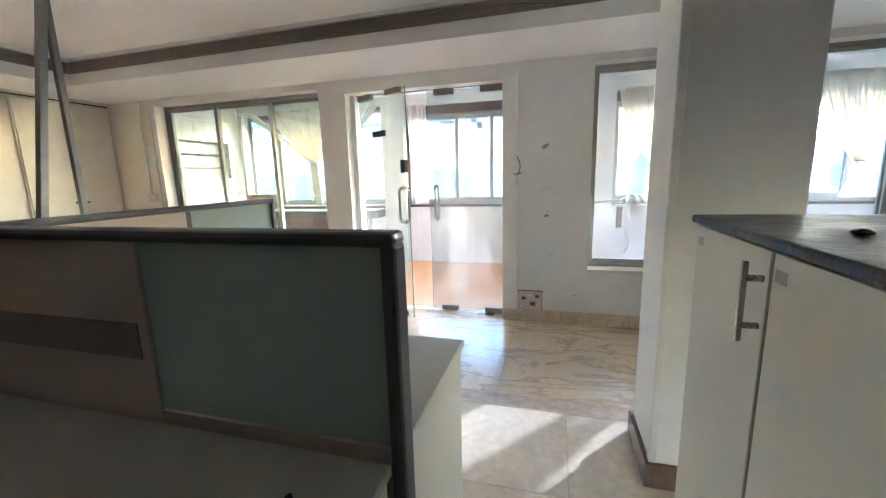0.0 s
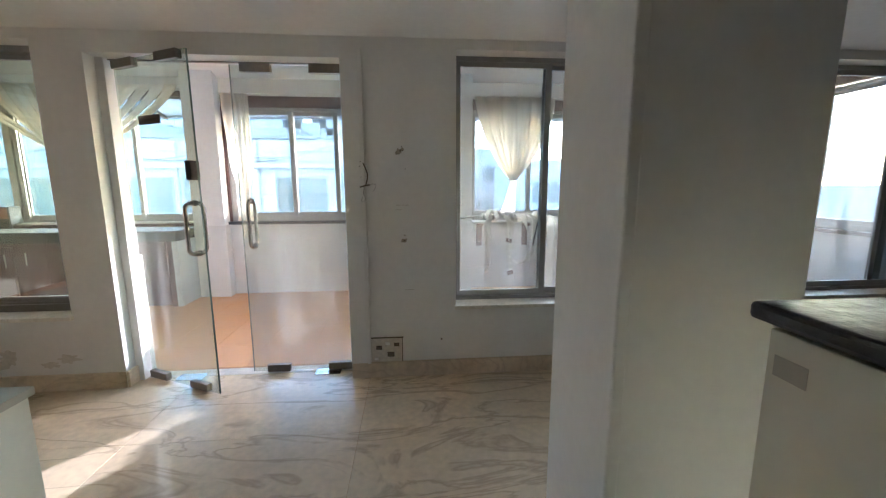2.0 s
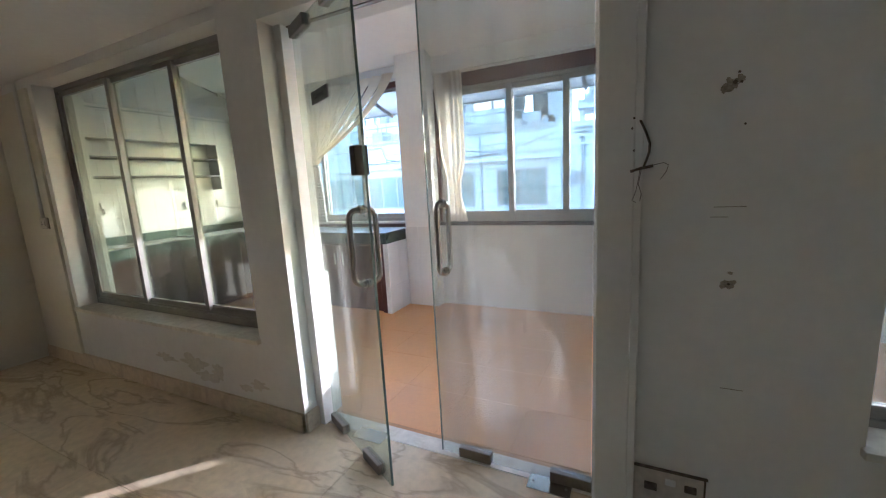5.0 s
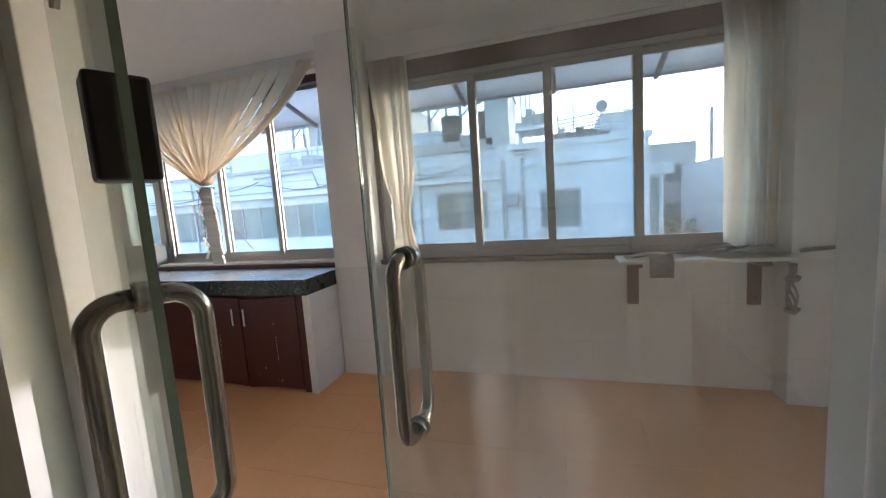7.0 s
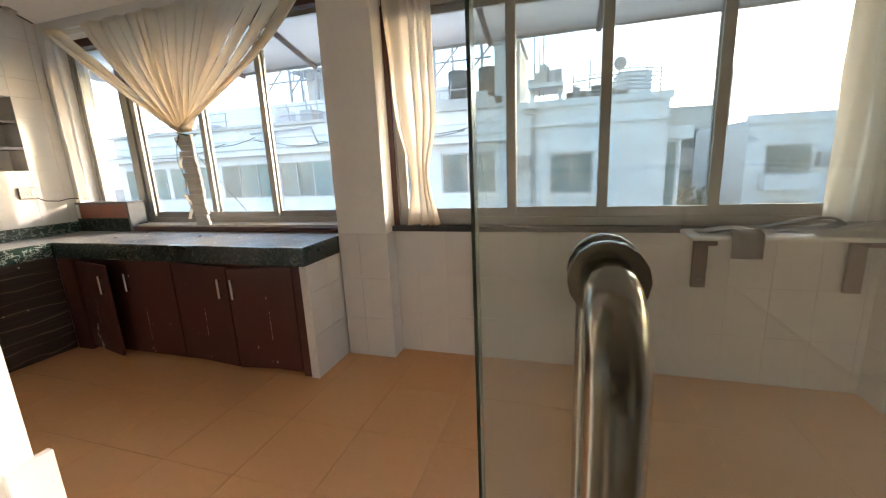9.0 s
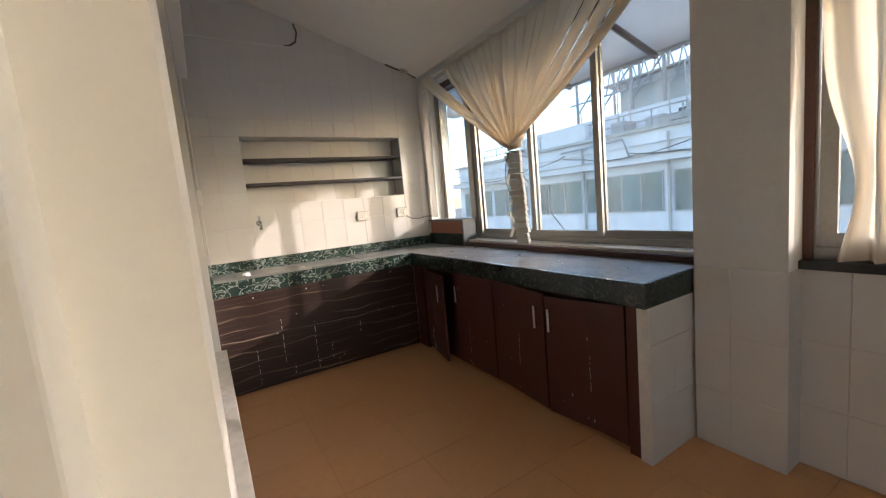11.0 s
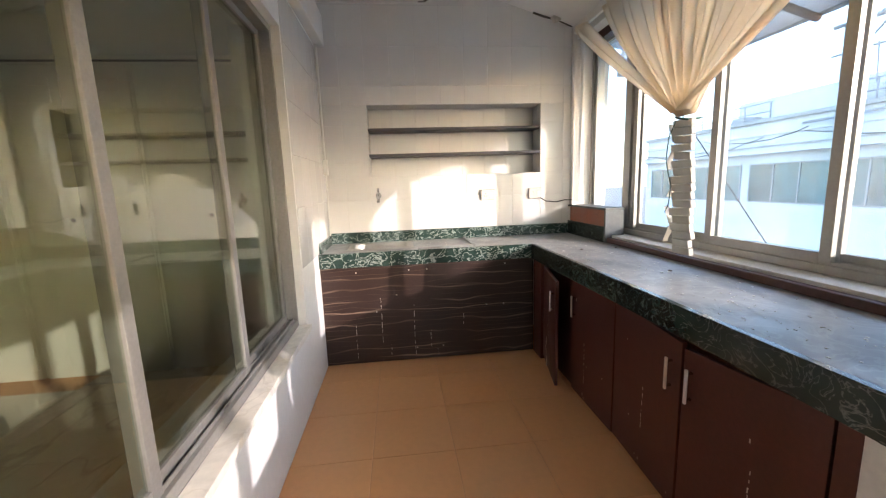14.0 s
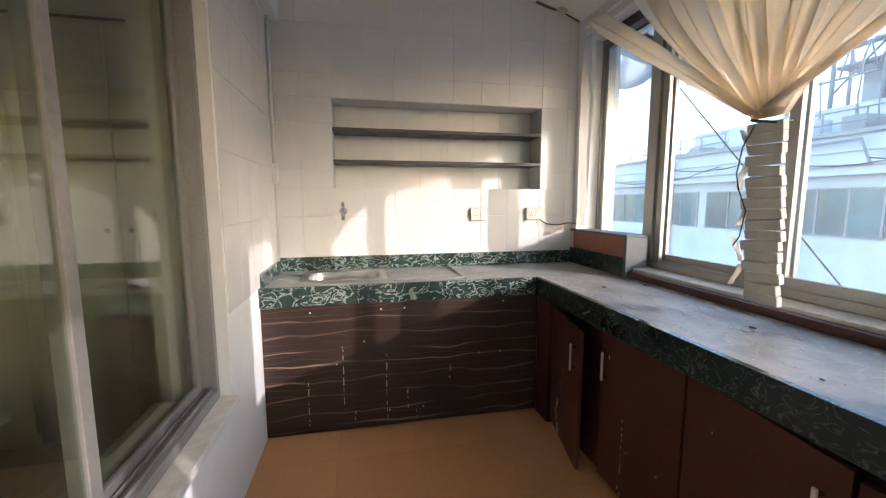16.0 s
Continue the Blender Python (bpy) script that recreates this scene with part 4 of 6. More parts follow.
fp = part("front_panel", boxes((-4.70, -4.68, YK + 0.002, 5.515, 0.01, 0.742)), M_EBONY, ct, "dark ebony laminate front with pale wavy grain")
random.seed(4)
for y, z0, z1 in ((4.17, 0.05, 0.34), (4.36, 0.16, 0.50), (4.60, 0.05, 0.44), (4.72, 0.10, 0.24), (4.77, 0.03, 0.10), (4.97, 0.26, 0.36), (4.42, 0.06, 0.14)):
    z = z0
    while z < z1:
        h = random.uniform(0.006, 0.05)
        w = random.uniform(0.0012, 0.0028)
        yy = y + random.uniform(-0.002, 0.002)
        part("scratch", boxes((-4.6805, -4.6790, yy - w, yy + w, z, min(z + h, z1))), M_CHIP, fp, "pale scratch")
        z += h + random.uniform(0.008, 0.04)
for k in range(10):
    y, z = 3.99 + random.random() * 1.45, random.choice((0.70, 0.71, 0.40, 0.52, 0.10))
    part("screw_mark", boxes((-4.6805, -4.679, y - 0.005, y + 0.005, z - 0.005, z + 0.005)), M_CHIP, fp)
lc = thing("long_counter", (0, 0, 0), "long stone counter under the kitchen window", "counter")
part("top", boxes((-4.69, -2.502, 5.525, 6.13, 0.815, 0.845)), M_CTOP, lc, "dusty grey stone top")
part("front_edge", boxes((-4.69, -2.5, 5.50, 5.525, 0.735, 0.846), bevel=0.002), M_GREEN, lc, "polished dark green veined marble edge")
part("end_edge", boxes((-2.502, -2.485, 5.50, 5.89, 0.735, 0.846)), M_GREEN, lc)
part("carcass", boxes((-4.62, -2.56, 5.58, 6.02, 0.0, 0.735)), M_MAROON, lc)
part("end_wall", boxes((-2.545, -2.492, 5.53, 6.02, 0, 0.735)), M_WGROUT, lc)


def cupboard_door(x0, x1, z0, z1, turn, hinge_left, hx, label, sag=0.0):
    """A maroon door of the long counter, facing -y."""
    px = x0 if hinge_left else x1
    d = thing("counter_door", (px, 5.555, 0), label, "cupboard door", "counter doors")
    d.matrix_world = pose(px, 5.555, 0, 0, 0, turn)
    a, b = x0 - px, x1 - px
    bm = boxes((a + 0.003, b - 0.003, -0.018, 0.0, z0, z1), bevel=0.002)
    for v in bm.verts:
        v.co.z -= abs(v.co.x) * sag
    part("leaf", bm, M_MAROON, d)
    h = part("handle", boxes((hx - px - 0.006, hx - px + 0.006, -0.046, -0.038, 0.50, 0.63), bevel=0.002), M_PULL, d, "small steel bar handle")
    for z in (0.515, 0.615):
        part("post", boxes((hx - px - 0.004, hx - px + 0.004, -0.040, -0.018, z - 0.004, z + 0.004)), M_STEEL, h)
    random.seed(int(abs(x0) * 100))
    for k in range(5):
        x, z, w = a + 0.04 + random.random() * (b - a - 0.08), z0 + 0.01 + random.random() ** 2 * 0.60, 0.0022 + random.random() * 0.004
        part("chip", boxes((x - w * 0.5, x + w * 0.5, -0.0188, -0.0178, z, z + w * (1 + 3 * random.random()))), M_CHIP, d)
    x, z = a + random.uniform(0.10, 0.30), z0 + random.uniform(0.25, 0.42)
    for k in range(9):
        h = random.uniform(0.004, 0.022)
        part("chip", boxes((x - 0.0014, x + 0.0014, -0.0188, -0.0178, z, z + h)), M_CHIP, d, "pale scratch")
        x, z = x + random.uniform(-0.002, 0.002), z - random.uniform(0.012, 0.034)
        if z < z0 + 0.02:
            break
    return d


cupboard_door(-4.52, -4.06, 0.03, 0.705, -12, True, -4.12, "dark maroon laminate cupboard door, hanging ajar")
cupboard_door(-4.05, -3.58, 0.03, 0.725, 0, False, -4.01, "dark maroon laminate cupboard door with chipped paint")
cupboard_door(-3.575, -3.105, 0.038, 0.728, -1.5, True, -3.16, "dark maroon laminate cupboard door, sagging on its hinges", 0.05)
cupboard_door(-3.10, -2.61, 0.045, 0.724, 1.5, False, -3.055, "dark maroon laminate cupboard door, sagging on its hinges", 0.07)
for a, b, c in ((-2.605, -2.55, 5.537), (-4.68, -4.525, 5.518)):
    single("counter_post", boxes((a, b, c, 5.579, 0, 0.734), bevel=0.003), M_MAROON, "maroon timber filler post of the counter", "post")
pe = thing("peeled_edge", (-4.50, 5.555, 0.0), "peeled pale patches at the foot of the ajar cupboard door", "peeled paint")
random.seed(15)
for k in range(6):
    x, z, w, h = random.uniform(0.0, 0.16), 0.04 + k * 0.035 + random.uniform(-0.01, 0.01), random.uniform(0.006, 0.02), random.uniform(0.012, 0.034)
    part("patch", rings(bmesh.new(), [[(x + w * (1 + 0.3 * math.sin(3 * i + k)) * math.cos(i * 0.628), y, z + h * (1 + 0.3 * math.cos(2 * i + k)) * math.sin(i * 0.628)) for i in range(10)] for y in (-0.0185, -0.0195)], True), M_CHIP, pe)
pe.matrix_world = pose(-4.52, 5.555, 0, 0, 0, -12)
random.seed(11)
for k in range(26):
    x, y, s = -4.5 + random.random() * 1.95, 5.56 + random.random() * 0.5, 0.004 + random.random() * 0.010
    bm = bmesh.new()
    bmesh.ops.create_icosphere(bm, subdivisions=1, radius=s)
    for v in bm.verts:
        v.co = Vector((v.co.x, v.co.y * 0.7, v.co.z * 0.3)) * (1 + 0.5 * noise.noise(v.co * 200)) + Vector((x, y, 0.846 + s * 0.12))
    single("crumb", bm, M_WHITE if k % 4 else M_RUST, "paint flake lying on the dusty counter", "debris", "flakes on the counter")

random.seed(31)
bm = bmesh.new()
for k in range(320):
    x, y, r, a = -4.66 + random.random() * 2.13, 5.535 + random.random() * 0.46, random.uniform(0.0015, 0.006), random.random() * 6.28
    if k > 260:
        x, y = -5.15 + random.random() * 0.42, 4.65 + random.random() * 1.2
    n = random.randint(4, 6)
    rr = [r * random.uniform(0.5, 1.3) for i in range(n)]
    lo = [bm.verts.new((x + q * math.cos(a + i * 6.283 / n), y + q * 0.7 * math.sin(a + i * 6.283 / n), 0.8452)) for i, q in enumerate(rr)]
    hi = [bm.verts.new((v.co.x, v.co.y, 0.8462 + random.random() * 0.0012)) for v in lo]
    bm.faces.new(hi)
    for i in range(n):
        bm.faces.new((lo[i], lo[(i + 1) % n], hi[(i + 1) % n], hi[i]))
single("paint_flakes", bm, M_SOCK, "tiny pale paint flakes scattered over the dusty counter", "debris", kind="stuff")

bx = thing("boxed_ledge", (-4.870, 6.020, 0.845), "low boxed ledge with red-brown front and grey stone edges", "ledge")
part("body", boxes((-0.322, 0.295, 0.008, 0.135, 0, 0.235)), M_CHAR, bx)
part("front_panel", boxes((-0.292, 0.292, -0.002, 0.008, 0.115, 0.235), bevel=0.003), M_BRICKBOX, bx, "red-brown stained panel")
part("end_strip", boxes((-0.322, -0.296, -0.006, 0.008, 0.06, 0.235), bevel=0.003), M_WHITE, bx, "white plastic end strip")
part("base_strip", boxes((-0.326, 0.295, -0.010, 0.008, 0, 0.113), bevel=0.002), M_GREEN, bx, "green marble upstand")
part("cap", boxes((-0.327, 0.318, -0.010, 0.135, 0.236, 0.252), bevel=0.003), M_FOAM, bx, "grey stone cap")
part("side_slab", boxes((0.296, 0.318, -0.010, 0.135, 0, 0.235), bevel=0.002), M_FOAM, bx, "grey stone side slab")

# niche shelves, tap, sockets, pipe, cable
for z in (1.56, 1.765):
    single("niche_shelf", boxes((-5.40, -5.205, NY0, NY1, z - 0.011, z + 0.011), bevel=0.003), M_CHAR, "thin dark stone shelf in the tiled niche", "shelf", "niche shelves")
tp = thing("tap", (XE + 0.008, 4.366, 1.235), "chrome water tap on the tiled wall", "tap")
part("flange", tube(bmesh.new(), [(0, 0, 0), (0.008, 0, 0)], 0.024, 16), M_CHROME, tp)
part("body", tube(bmesh.new(), [(0.005, 0, 0), (0.05, 0, 0), (0.085, 0, -0.004), (0.10, 0, -0.02), (0.10, 0, -0.055)], 0.013, 12), M_CHROME, tp)
hd = part("head", tube(bmesh.new(), [(0.055, 0, 0.005), (0.055, 0, 0.035)], 0.009, 12), M_CHROME, tp)
part("lever", boxes((0.045, 0.065, -0.010, 0.010, 0.035, 0.062), bevel=0.004), M_CHROME, hd)
socket(XE + 0.009, 5.292, 1.207, 90, 0.115, 0.085)
socket(XE + 0.009, 5.711, 1.207, 90, 0.115, 0.085)
wc = thing("cable", (XE + 0.02, 5.75, 1.17), "thin dark cable from the socket to the window", "cable")
part("cord", tube(bmesh.new(), [(0, 0, 0), (0.02, 0.05, -0.035), (0.02, 0.14, -0.045), (0.02, 0.22, -0.03), (0.03, 0.30, -0.035)], 0.004, 8), M_BLACK, wc)
pp = thing("pipe", (-5.14, YK + 0.016, 0.85), "white plastic pipe in the kitchen corner", "pipe")
part("pipe", tube(bmesh.new(), [(0, 0, 0.62), (0, 0, 1.55)], 0.011, 10), M_WHITE, pp)
part("joint", boxes((-0.022, 0.022, -0.014, 0.022, 0.56, 0.68), bevel=0.005), M_WHITE, pp)
part("thin_pipe", tube(bmesh.new(), [(0.0, 0.004, 0.57), (0.012, 0.004, 0.30), (0.02, 0.004, 0.075)], 0.006, 8), M_WHITE, pp)
cr = thing("cable", (XE + 0.012, 4.86, 2.70), "old dark cable dangling from the ceiling edge", "cable")
part("cord", tube(bmesh.new(), [(0, 0.0, 0.21), (0.0, 0.02, 0.14), (0.0, 0.0, 0.06), (0.0, -0.06, 0.02), (0.0, -0.10, 0.02)], 0.008, 6), M_RUST, cr)
part("trunking", boxes((-0.006, 0.006, -0.90, -0.05, 0.005, 0.020)), M_WHITE, cr)
cl = thing("ceiling_fitting", (XE + 0.06, 5.86, 2.60), "cracked plaster and a broken fitting at the ceiling edge", "fitting")
bm = bmesh.new()
bmesh.ops.create_icosphere(bm, subdivisions=3, radius=0.035)
for v in bm.verts:
    v.co *= 1 + 0.5 * noise.noise(v.co * 40)
part("lump", bm, M_CHIP, cl)
part("crack", tube(bmesh.new(), [(-0.045, -0.17, 0.055), (-0.04, -0.08, 0.025), (-0.03, 0.03, -0.002), (-0.045, 0.16, -0.045)], 0.010, 6), M_RUST, cl)


# curtains
def drape(x_top, z_top, x_knot, w_knot, z_knot, pleats, amp, y, rows=18, sag=0.0, n=None):
    """Cloth from a rail, pleated, swept together to a knot."""
    n = n or pleats * 8
    a, b = x_top
    out = []
    for i in range(rows + 1):
        v = i / rows
        pts = []
        for k in range(n + 1):
            u = k / n
            ease = v ** 1.15
            xt, xk = a + (b - a) * u, x_knot + w_knot * (u - 0.5)
            x = xt + (xk - xt) * ease
            z = z_top + (z_knot - z_top) * v - sag * math.sin(math.pi * v) * abs(u - 0.5)
            ph = 2 * math.pi * pleats * u
            dy = amp * (1 - 0.72 * v) * (math.sin(ph) + 0.35 * math.sin(2.3 * ph + 1.1)) + 0.010 * noise.noise(Vector((u * 6, v * 3, y)))
            pts.append((x, y + dy - 0.03 * math.sin(math.pi * v), z))
        out.append(pts)
    return out


def moved(rows, o):
    return [[(p[0] - o[0], p[1] - o[1], p[2] - o[2]) for p in r] for r in rows]


def vane(x_top, z_top, x_knot, z_knot, y, w0, w1, tw, seed, belly=0.0, power=1.12):
    """One long cloth vane from the rail to a knot, turned on itself and narrowing."""
    rows = []
    for i in range(15):
        v = i / 14
        e = v ** (power + 0.1 * math.sin(seed))
        cx = x_top + (x_knot - x_top) * e + belly * math.sin(math.pi * v)
        z = z_top + (z_knot - z_top) * v
        w = (w0 + (w1 - w0) * v ** 0.8) / 2
        a = tw * (1 - 0.75 * v) + 0.15 * math.sin(seed * 2 + v * 4)
        row = []
        for k in range(7):
            u = (k - 3) / 3
            bow = 0.010 * (1 - u * u) * (1 - 0.5 * v)
            row.append((cx + w * u * math.cos(a), y + w * u * math.sin(a) - bow - 0.035 * math.sin(math.pi * v * 0.9), z))
        rows.append(row)
    return rows


def tied_curtain(base, x0, x1, n, z_top, knot, label, swags=(), w0=0.125, tw=0.45, m=M_CURT, power=1.12):
    """Vertical cloth vanes tied together at a knot; swags are stray vanes (x_top, belly)."""
    c = thing("curtain", base, label, "curtain", "cream curtains")
    for k in range(n):
        u = k / (n - 1)
        x = x0 + (x1 - x0) * u
        kx = knot[0] + 0.085 * (u - 0.5)
        part("vane", sheet(bmesh.new(), moved(vane(x, z_top, kx, knot[1], 5.965 - 0.012 * (k % 2), w0, 0.034, tw + 0.25 * math.sin(k * 2.1), k, 0.0, power), base), 0.0012), m, c)
    for k, (x, belly) in enumerate(swags):
        part("vane", sheet(bmesh.new(), moved(vane(x, z_top, knot[0] + (0.05 if x > knot[0] else -0.05), knot[1] + 0.02, 5.945 - 0.01 * k, 0.12, 0.05, 0.3, k + 9, belly), base), 0.0012), m, c)
    for x in [x0 + (x1 - x0) * k / (n - 1) for k in range(n)]:
        part("hanger", boxes((x - base[0] - 0.012, x - base[0] + 0.012, 5.972 - base[1], 5.985 - base[1], z_top - base[2] - 0.01, z_top - base[2] + 0.022)), M_WHITE, c)
    return c


BK = (-3.72, 5.96, 0.90)
ck = tied_curtain(BK, -4.50, -3.16, 15, 2.44, (-3.72, 1.60), "cream vertical blind vanes tied up in a knot, tail folded", [(-4.90, 0.05), (-4.85, 0.06), (-2.98, 0.0), (-2.84, 0.03), (-2.70, 0.06), (-2.57, 0.09), (-2.56, 0.12)])
random.seed(8)
for k in range(17):
    z = 1.565 - k * 0.0395 - 0.90
    x, w = 0.035 * k / 17 + random.uniform(-0.007, 0.007), 0.068 + random.uniform(-0.005, 0.005)
    bm = bmesh.new()
    box(bm, -w, w, -0.012, 0.012, -0.0188, 0.0188, bevel=0.003, m=pose(x, -0.012 - 0.006 * (k % 2), z, random.uniform(6, 14), random.uniform(-4, 4), random.uniform(-6, 6)))
    part("folded_end", bm, M_TAIL, ck, "flat folded vane end")
part("tie", tube(bmesh.new(), [(-0.06, -0.02, 0.70), (0, -0.045, 0.685), (0.06, -0.02, 0.67), (0.05, 0.03, 0.68), (-0.05, 0.03, 0.69)], 0.005, 8, True), M_CORD, ck, "dark green tie cord")
part("cord", tube(bmesh.new(), [(-0.02, -0.045, 0.68), (-0.06, -0.05, 0.60), (-0.085, -0.04, 0.50), (-0.07, -0.04, 0.44), (-0.03, -0.045, 0.36), (-0.05, -0.04, 0.26), (-0.075, -0.04, 0.22)], 0.0025, 6), M_CORD, ck)
for z in (0.58, 0.44, 0.30, 0.16, 0.06):
    part("loose_fold", sheet(bmesh.new(), [[(-0.075 - 0.02 * math.sin(3 * v + z * 30), 0.0 - 0.03 * u, z + 0.09 * v) for u in (0, 0.5, 1)] for v in (0, 0.3, 0.6, 1)], 0.003), M_STAIN, ck)


def hanging(name, x0, x1, z0, z1, y, pleats, amp, m, label, waist=0.0, shift=0.0, seed=0):
    """A curtain that hangs straight, narrowing a little where it was tied."""
    c = thing(name, ((x0 + x1) / 2, y, z0), label, "curtain", "cream curtains")
    rows = []
    for i in range(25):
        v = i / 24
        sq = (1 - waist * math.exp(-((v - 0.80) / 0.17) ** 2)) * (1 - 0.25 * waist * v)
        pts = []
        for k in range(pleats * 8 + 1):
            u = k / (pleats * 8)
            ph = 2 * math.pi * pleats * (u + 0.10 * math.sin(5 * u + seed) + 0.05 * noise.noise(Vector((u * 2, v * 2.5, seed + 3)))) + 0.6 * math.sin(v * 4 + seed)
            x = ((u - 0.5) * (x1 - x0)) * sq + shift * v
            pts.append((x + 0.01 * noise.noise(Vector((u * 3, v * 4, seed))), amp * (math.sin(ph) + 0.3 * math.sin(2 * ph + v * 3)) * (0.7 + 0.5 * v), (z1 - z0) * (1 - v)))
        rows.append(pts)
    part("drop", sheet(bmesh.new(), rows), m, c)
    return c


hanging("curtain", -5.185, -5.015, 1.12, 2.46, 6.04, 2, 0.016, M_SHEER, "narrow white curtain hanging straight in the corner", seed=1)
hanging("curtain", -2.10, -1.80, 0.91, 2.375, 5.985, 4, 0.028, M_CURT, "cream curtain hanging gathered at the window side", 0.55, 0.04, 2)
hanging("curtain", 0.15, 0.455, 0.93, 2.375, 5.985, 4, 0.026, M_CURT, "cream curtain hanging gathered beside the pillar", 0.0, 0.03, 3)
hanging("curtain", 3.84, 3.98, 0.95, 2.375, 5.94, 2, 0.02, M_SHEER, "white curtain hanging straight in the far corner", 0.0, 0.0, 5)
c4 = tied_curtain((3.45, 5.95, 0.95), 2.95, 3.80, 15, 2.37, (3.43, 1.36), "cream blind vanes tied in a knot with a flared tail", (), 0.12, 0.35, M_PALE, 1.7)
part("tail", sheet(bmesh.new(), moved(drape((3.385, 3.475), 1.37, 3.47, 0.40, 0.95, 5, 0.025, 5.95), (3.45, 5.95, 0.95))), M_CURT, c4)
part("tie", tube(bmesh.new(), [(-0.06, -0.02, 0.415), (-0.02, -0.05, 0.41), (0.03, -0.02, 0.415), (0.02, 0.03, 0.415), (-0.05, 0.03, 0.415)], 0.006, 8, True), M_RUST, c4)
O3 = (1.32, 5.95, 0.96)
c3 = tied_curtain(O3, 0.90, 1.78, 15, 2.37, (1.33, 1.40), "cream blind vanes tied in a knot over a heap of blinds", (), 0.125, 0.35, M_PALE, 1.9)
part("tail", sheet(bmesh.new(), moved(drape((1.295, 1.365), 1.40, 1.27, 0.19, 0.985, 4, 0.022, 5.95), O3)), M_CURT, c3)
part("tie", tube(bmesh.new(), [(-0.045, -0.02, 0.435), (0.01, -0.045, 0.43), (0.065, -0.02, 0.435), (0.05, 0.03, 0.435), (-0.03, 0.03, 0.435)], 0.006, 8, True), M_RUST, c3)
single("stay_bar", tube(bmesh.new(), [(2.15, 5.99, 2.34), (2.95, 5.97, 1.60)], 0.018, 8), M_WHITE, "white batten hanging slantwise across the window", "batten")


# wall shelves with brackets
def wall_shelf(x0, x1, label):
    s = thing("wall_shelf", ((x0 + x1) / 2, YB, 0.85), label, "shelf", "wall shelves")
    h = (x1 - x0) / 2
    part("board", boxes((-h, h, -0.27, -0.012, 0.015, 0.040), bevel=0.010), M_WHITE, s)
    for k in (-h + 0.11, h - 0.11):
        b = part("bracket", boxes((k - 0.035, k + 0.035, -0.035, -0.012, -0.29, 0.015), (k - 0.035, k + 0.035, -0.16, -0.035, -0.03, 0.015), bevel=0.004), M_BROWN, s, "brown wooden bracket")
        part("bolt", tube(bmesh.new(), [(k, -0.036, -0.24), (k, -0.042, -0.24)], 0.008, 8), M_STEEL, b)
    return s


wall_shelf(-0.44, 0.455, "white rounded wall shelf on brown wooden brackets")
wall_shelf(0.81, 1.62, "white rounded wall shelf on brown wooden brackets")
fs = thing("rubber_strip", (0.0, 5.87, 0.893), "curled dark rubber strip lying on the wall shelf", "strip")
pts = [(-0.36, -0.03, 0.004), (-0.28, 0.0, 0.010), (-0.20, 0.02, 0.012), (-0.10, 0.0, 0.028), (0.0, -0.02, 0.055), (0.08, -0.03, 0.075), (0.15, -0.02, 0.070), (0.19, 0.0, 0.045), (0.16, 0.03, 0.020), (0.06, 0.04, 0.008), (-0.06, 0.05, 0.005)]
part("strip", sheet(bmesh.new(), [[(x, y - 0.042, z), (x, y, z + 0.005), (x, y + 0.042, z + 0.002)] for x, y, z in pts], 0.010), M_FOAM, fs)
part("second_strip", sheet(bmesh.new(), [[(-0.40 + 0.34 * v, -0.02 + 0.05 * q + 0.03 * v, 0.003 + 0.022 * math.sin(3.1 * v)) for q in (-1, 0, 1)] for v in [k / 8 for k in range(9)]], 0.006), M_STAIN, fs, "pale curled strip")
fd = thing("felt_pad", (-0.215, 5.76, 0.893), "grey-brown felt pad hanging over the shelf edge", "felt pad")
part("flap", sheet(bmesh.new(), [[(0.065 * q, 0.11 - 0.12 * v if v < 1 else -0.012 - 0.004 * (v - 1), 0.012 + 0.012 * math.sin(math.pi * v) if v < 1 else 0.008 - 0.105 * (v - 1)) for q in (-1, -0.3, 0.3, 1)] for v in (0, 0.25, 0.5, 0.75, 1, 1.2, 1.5, 1.8, 2.1)], 0.006), M_FELT, fd)
cc = thing("crumpled_cloth", (0.28, 5.86, 0.893), "crumpled pale grey cloth lying on the wall shelf", "cloth")
part("fold", sheet(bmesh.new(), [[(-0.20 + 0.37 * u, -0.10 + 0.2 * v + 0.02 * math.sin(6 * u), 0.004 + 0.055 * max(0, math.sin(3.0 * u + 0.6 * v)) ** 1.5 * (0.6 + 0.4 * math.cos(4 * v)) + 0.008 * math.sin(13 * u + 5 * v)) for u in [k / 16 for k in range(17)]] for v in [k / 8 for k in range(9)]], 0.004), M_STAIN, cc)
ch = thing("cable_hank", (0.445, 5.835, 0.855), "grey hank of cable hanging beside the shelf bracket", "cable")
for k in range(4):
    part("loop", tube(bmesh.new(), [(0.018 * math.sin(i * 0.9 + k) + 0.006 * k - 0.01, -0.02 + 0.012 * math.cos(i * 0.7 + k * 2), -0.01 - 0.036 * i) for i in range(9)], 0.006, 6), M_FELT, ch)
for z in (-0.09, -0.27):
    part("wrap", tube(bmesh.new(), [(-0.03, -0.03, z), (0.01, -0.045, z - 0.008), (0.035, -0.02, z), (0.0, 0.0, z + 0.006)], 0.013, 8, True), M_FELT, ch)
single("tube_on_pillar", tube(bmesh.new(), [(0.49, 5.835, 0.915), (1.02, 5.80, 0.965)], 0.011, 8), M_ALUD, "thin grey tube lying over the shelf ends", "tube")

# heap of old blinds on the second shelf
hp = thing("blind_heap", (1.45, 5.83, 0.892), "heap of torn cream vertical blinds spilling off the shelf", "blinds")


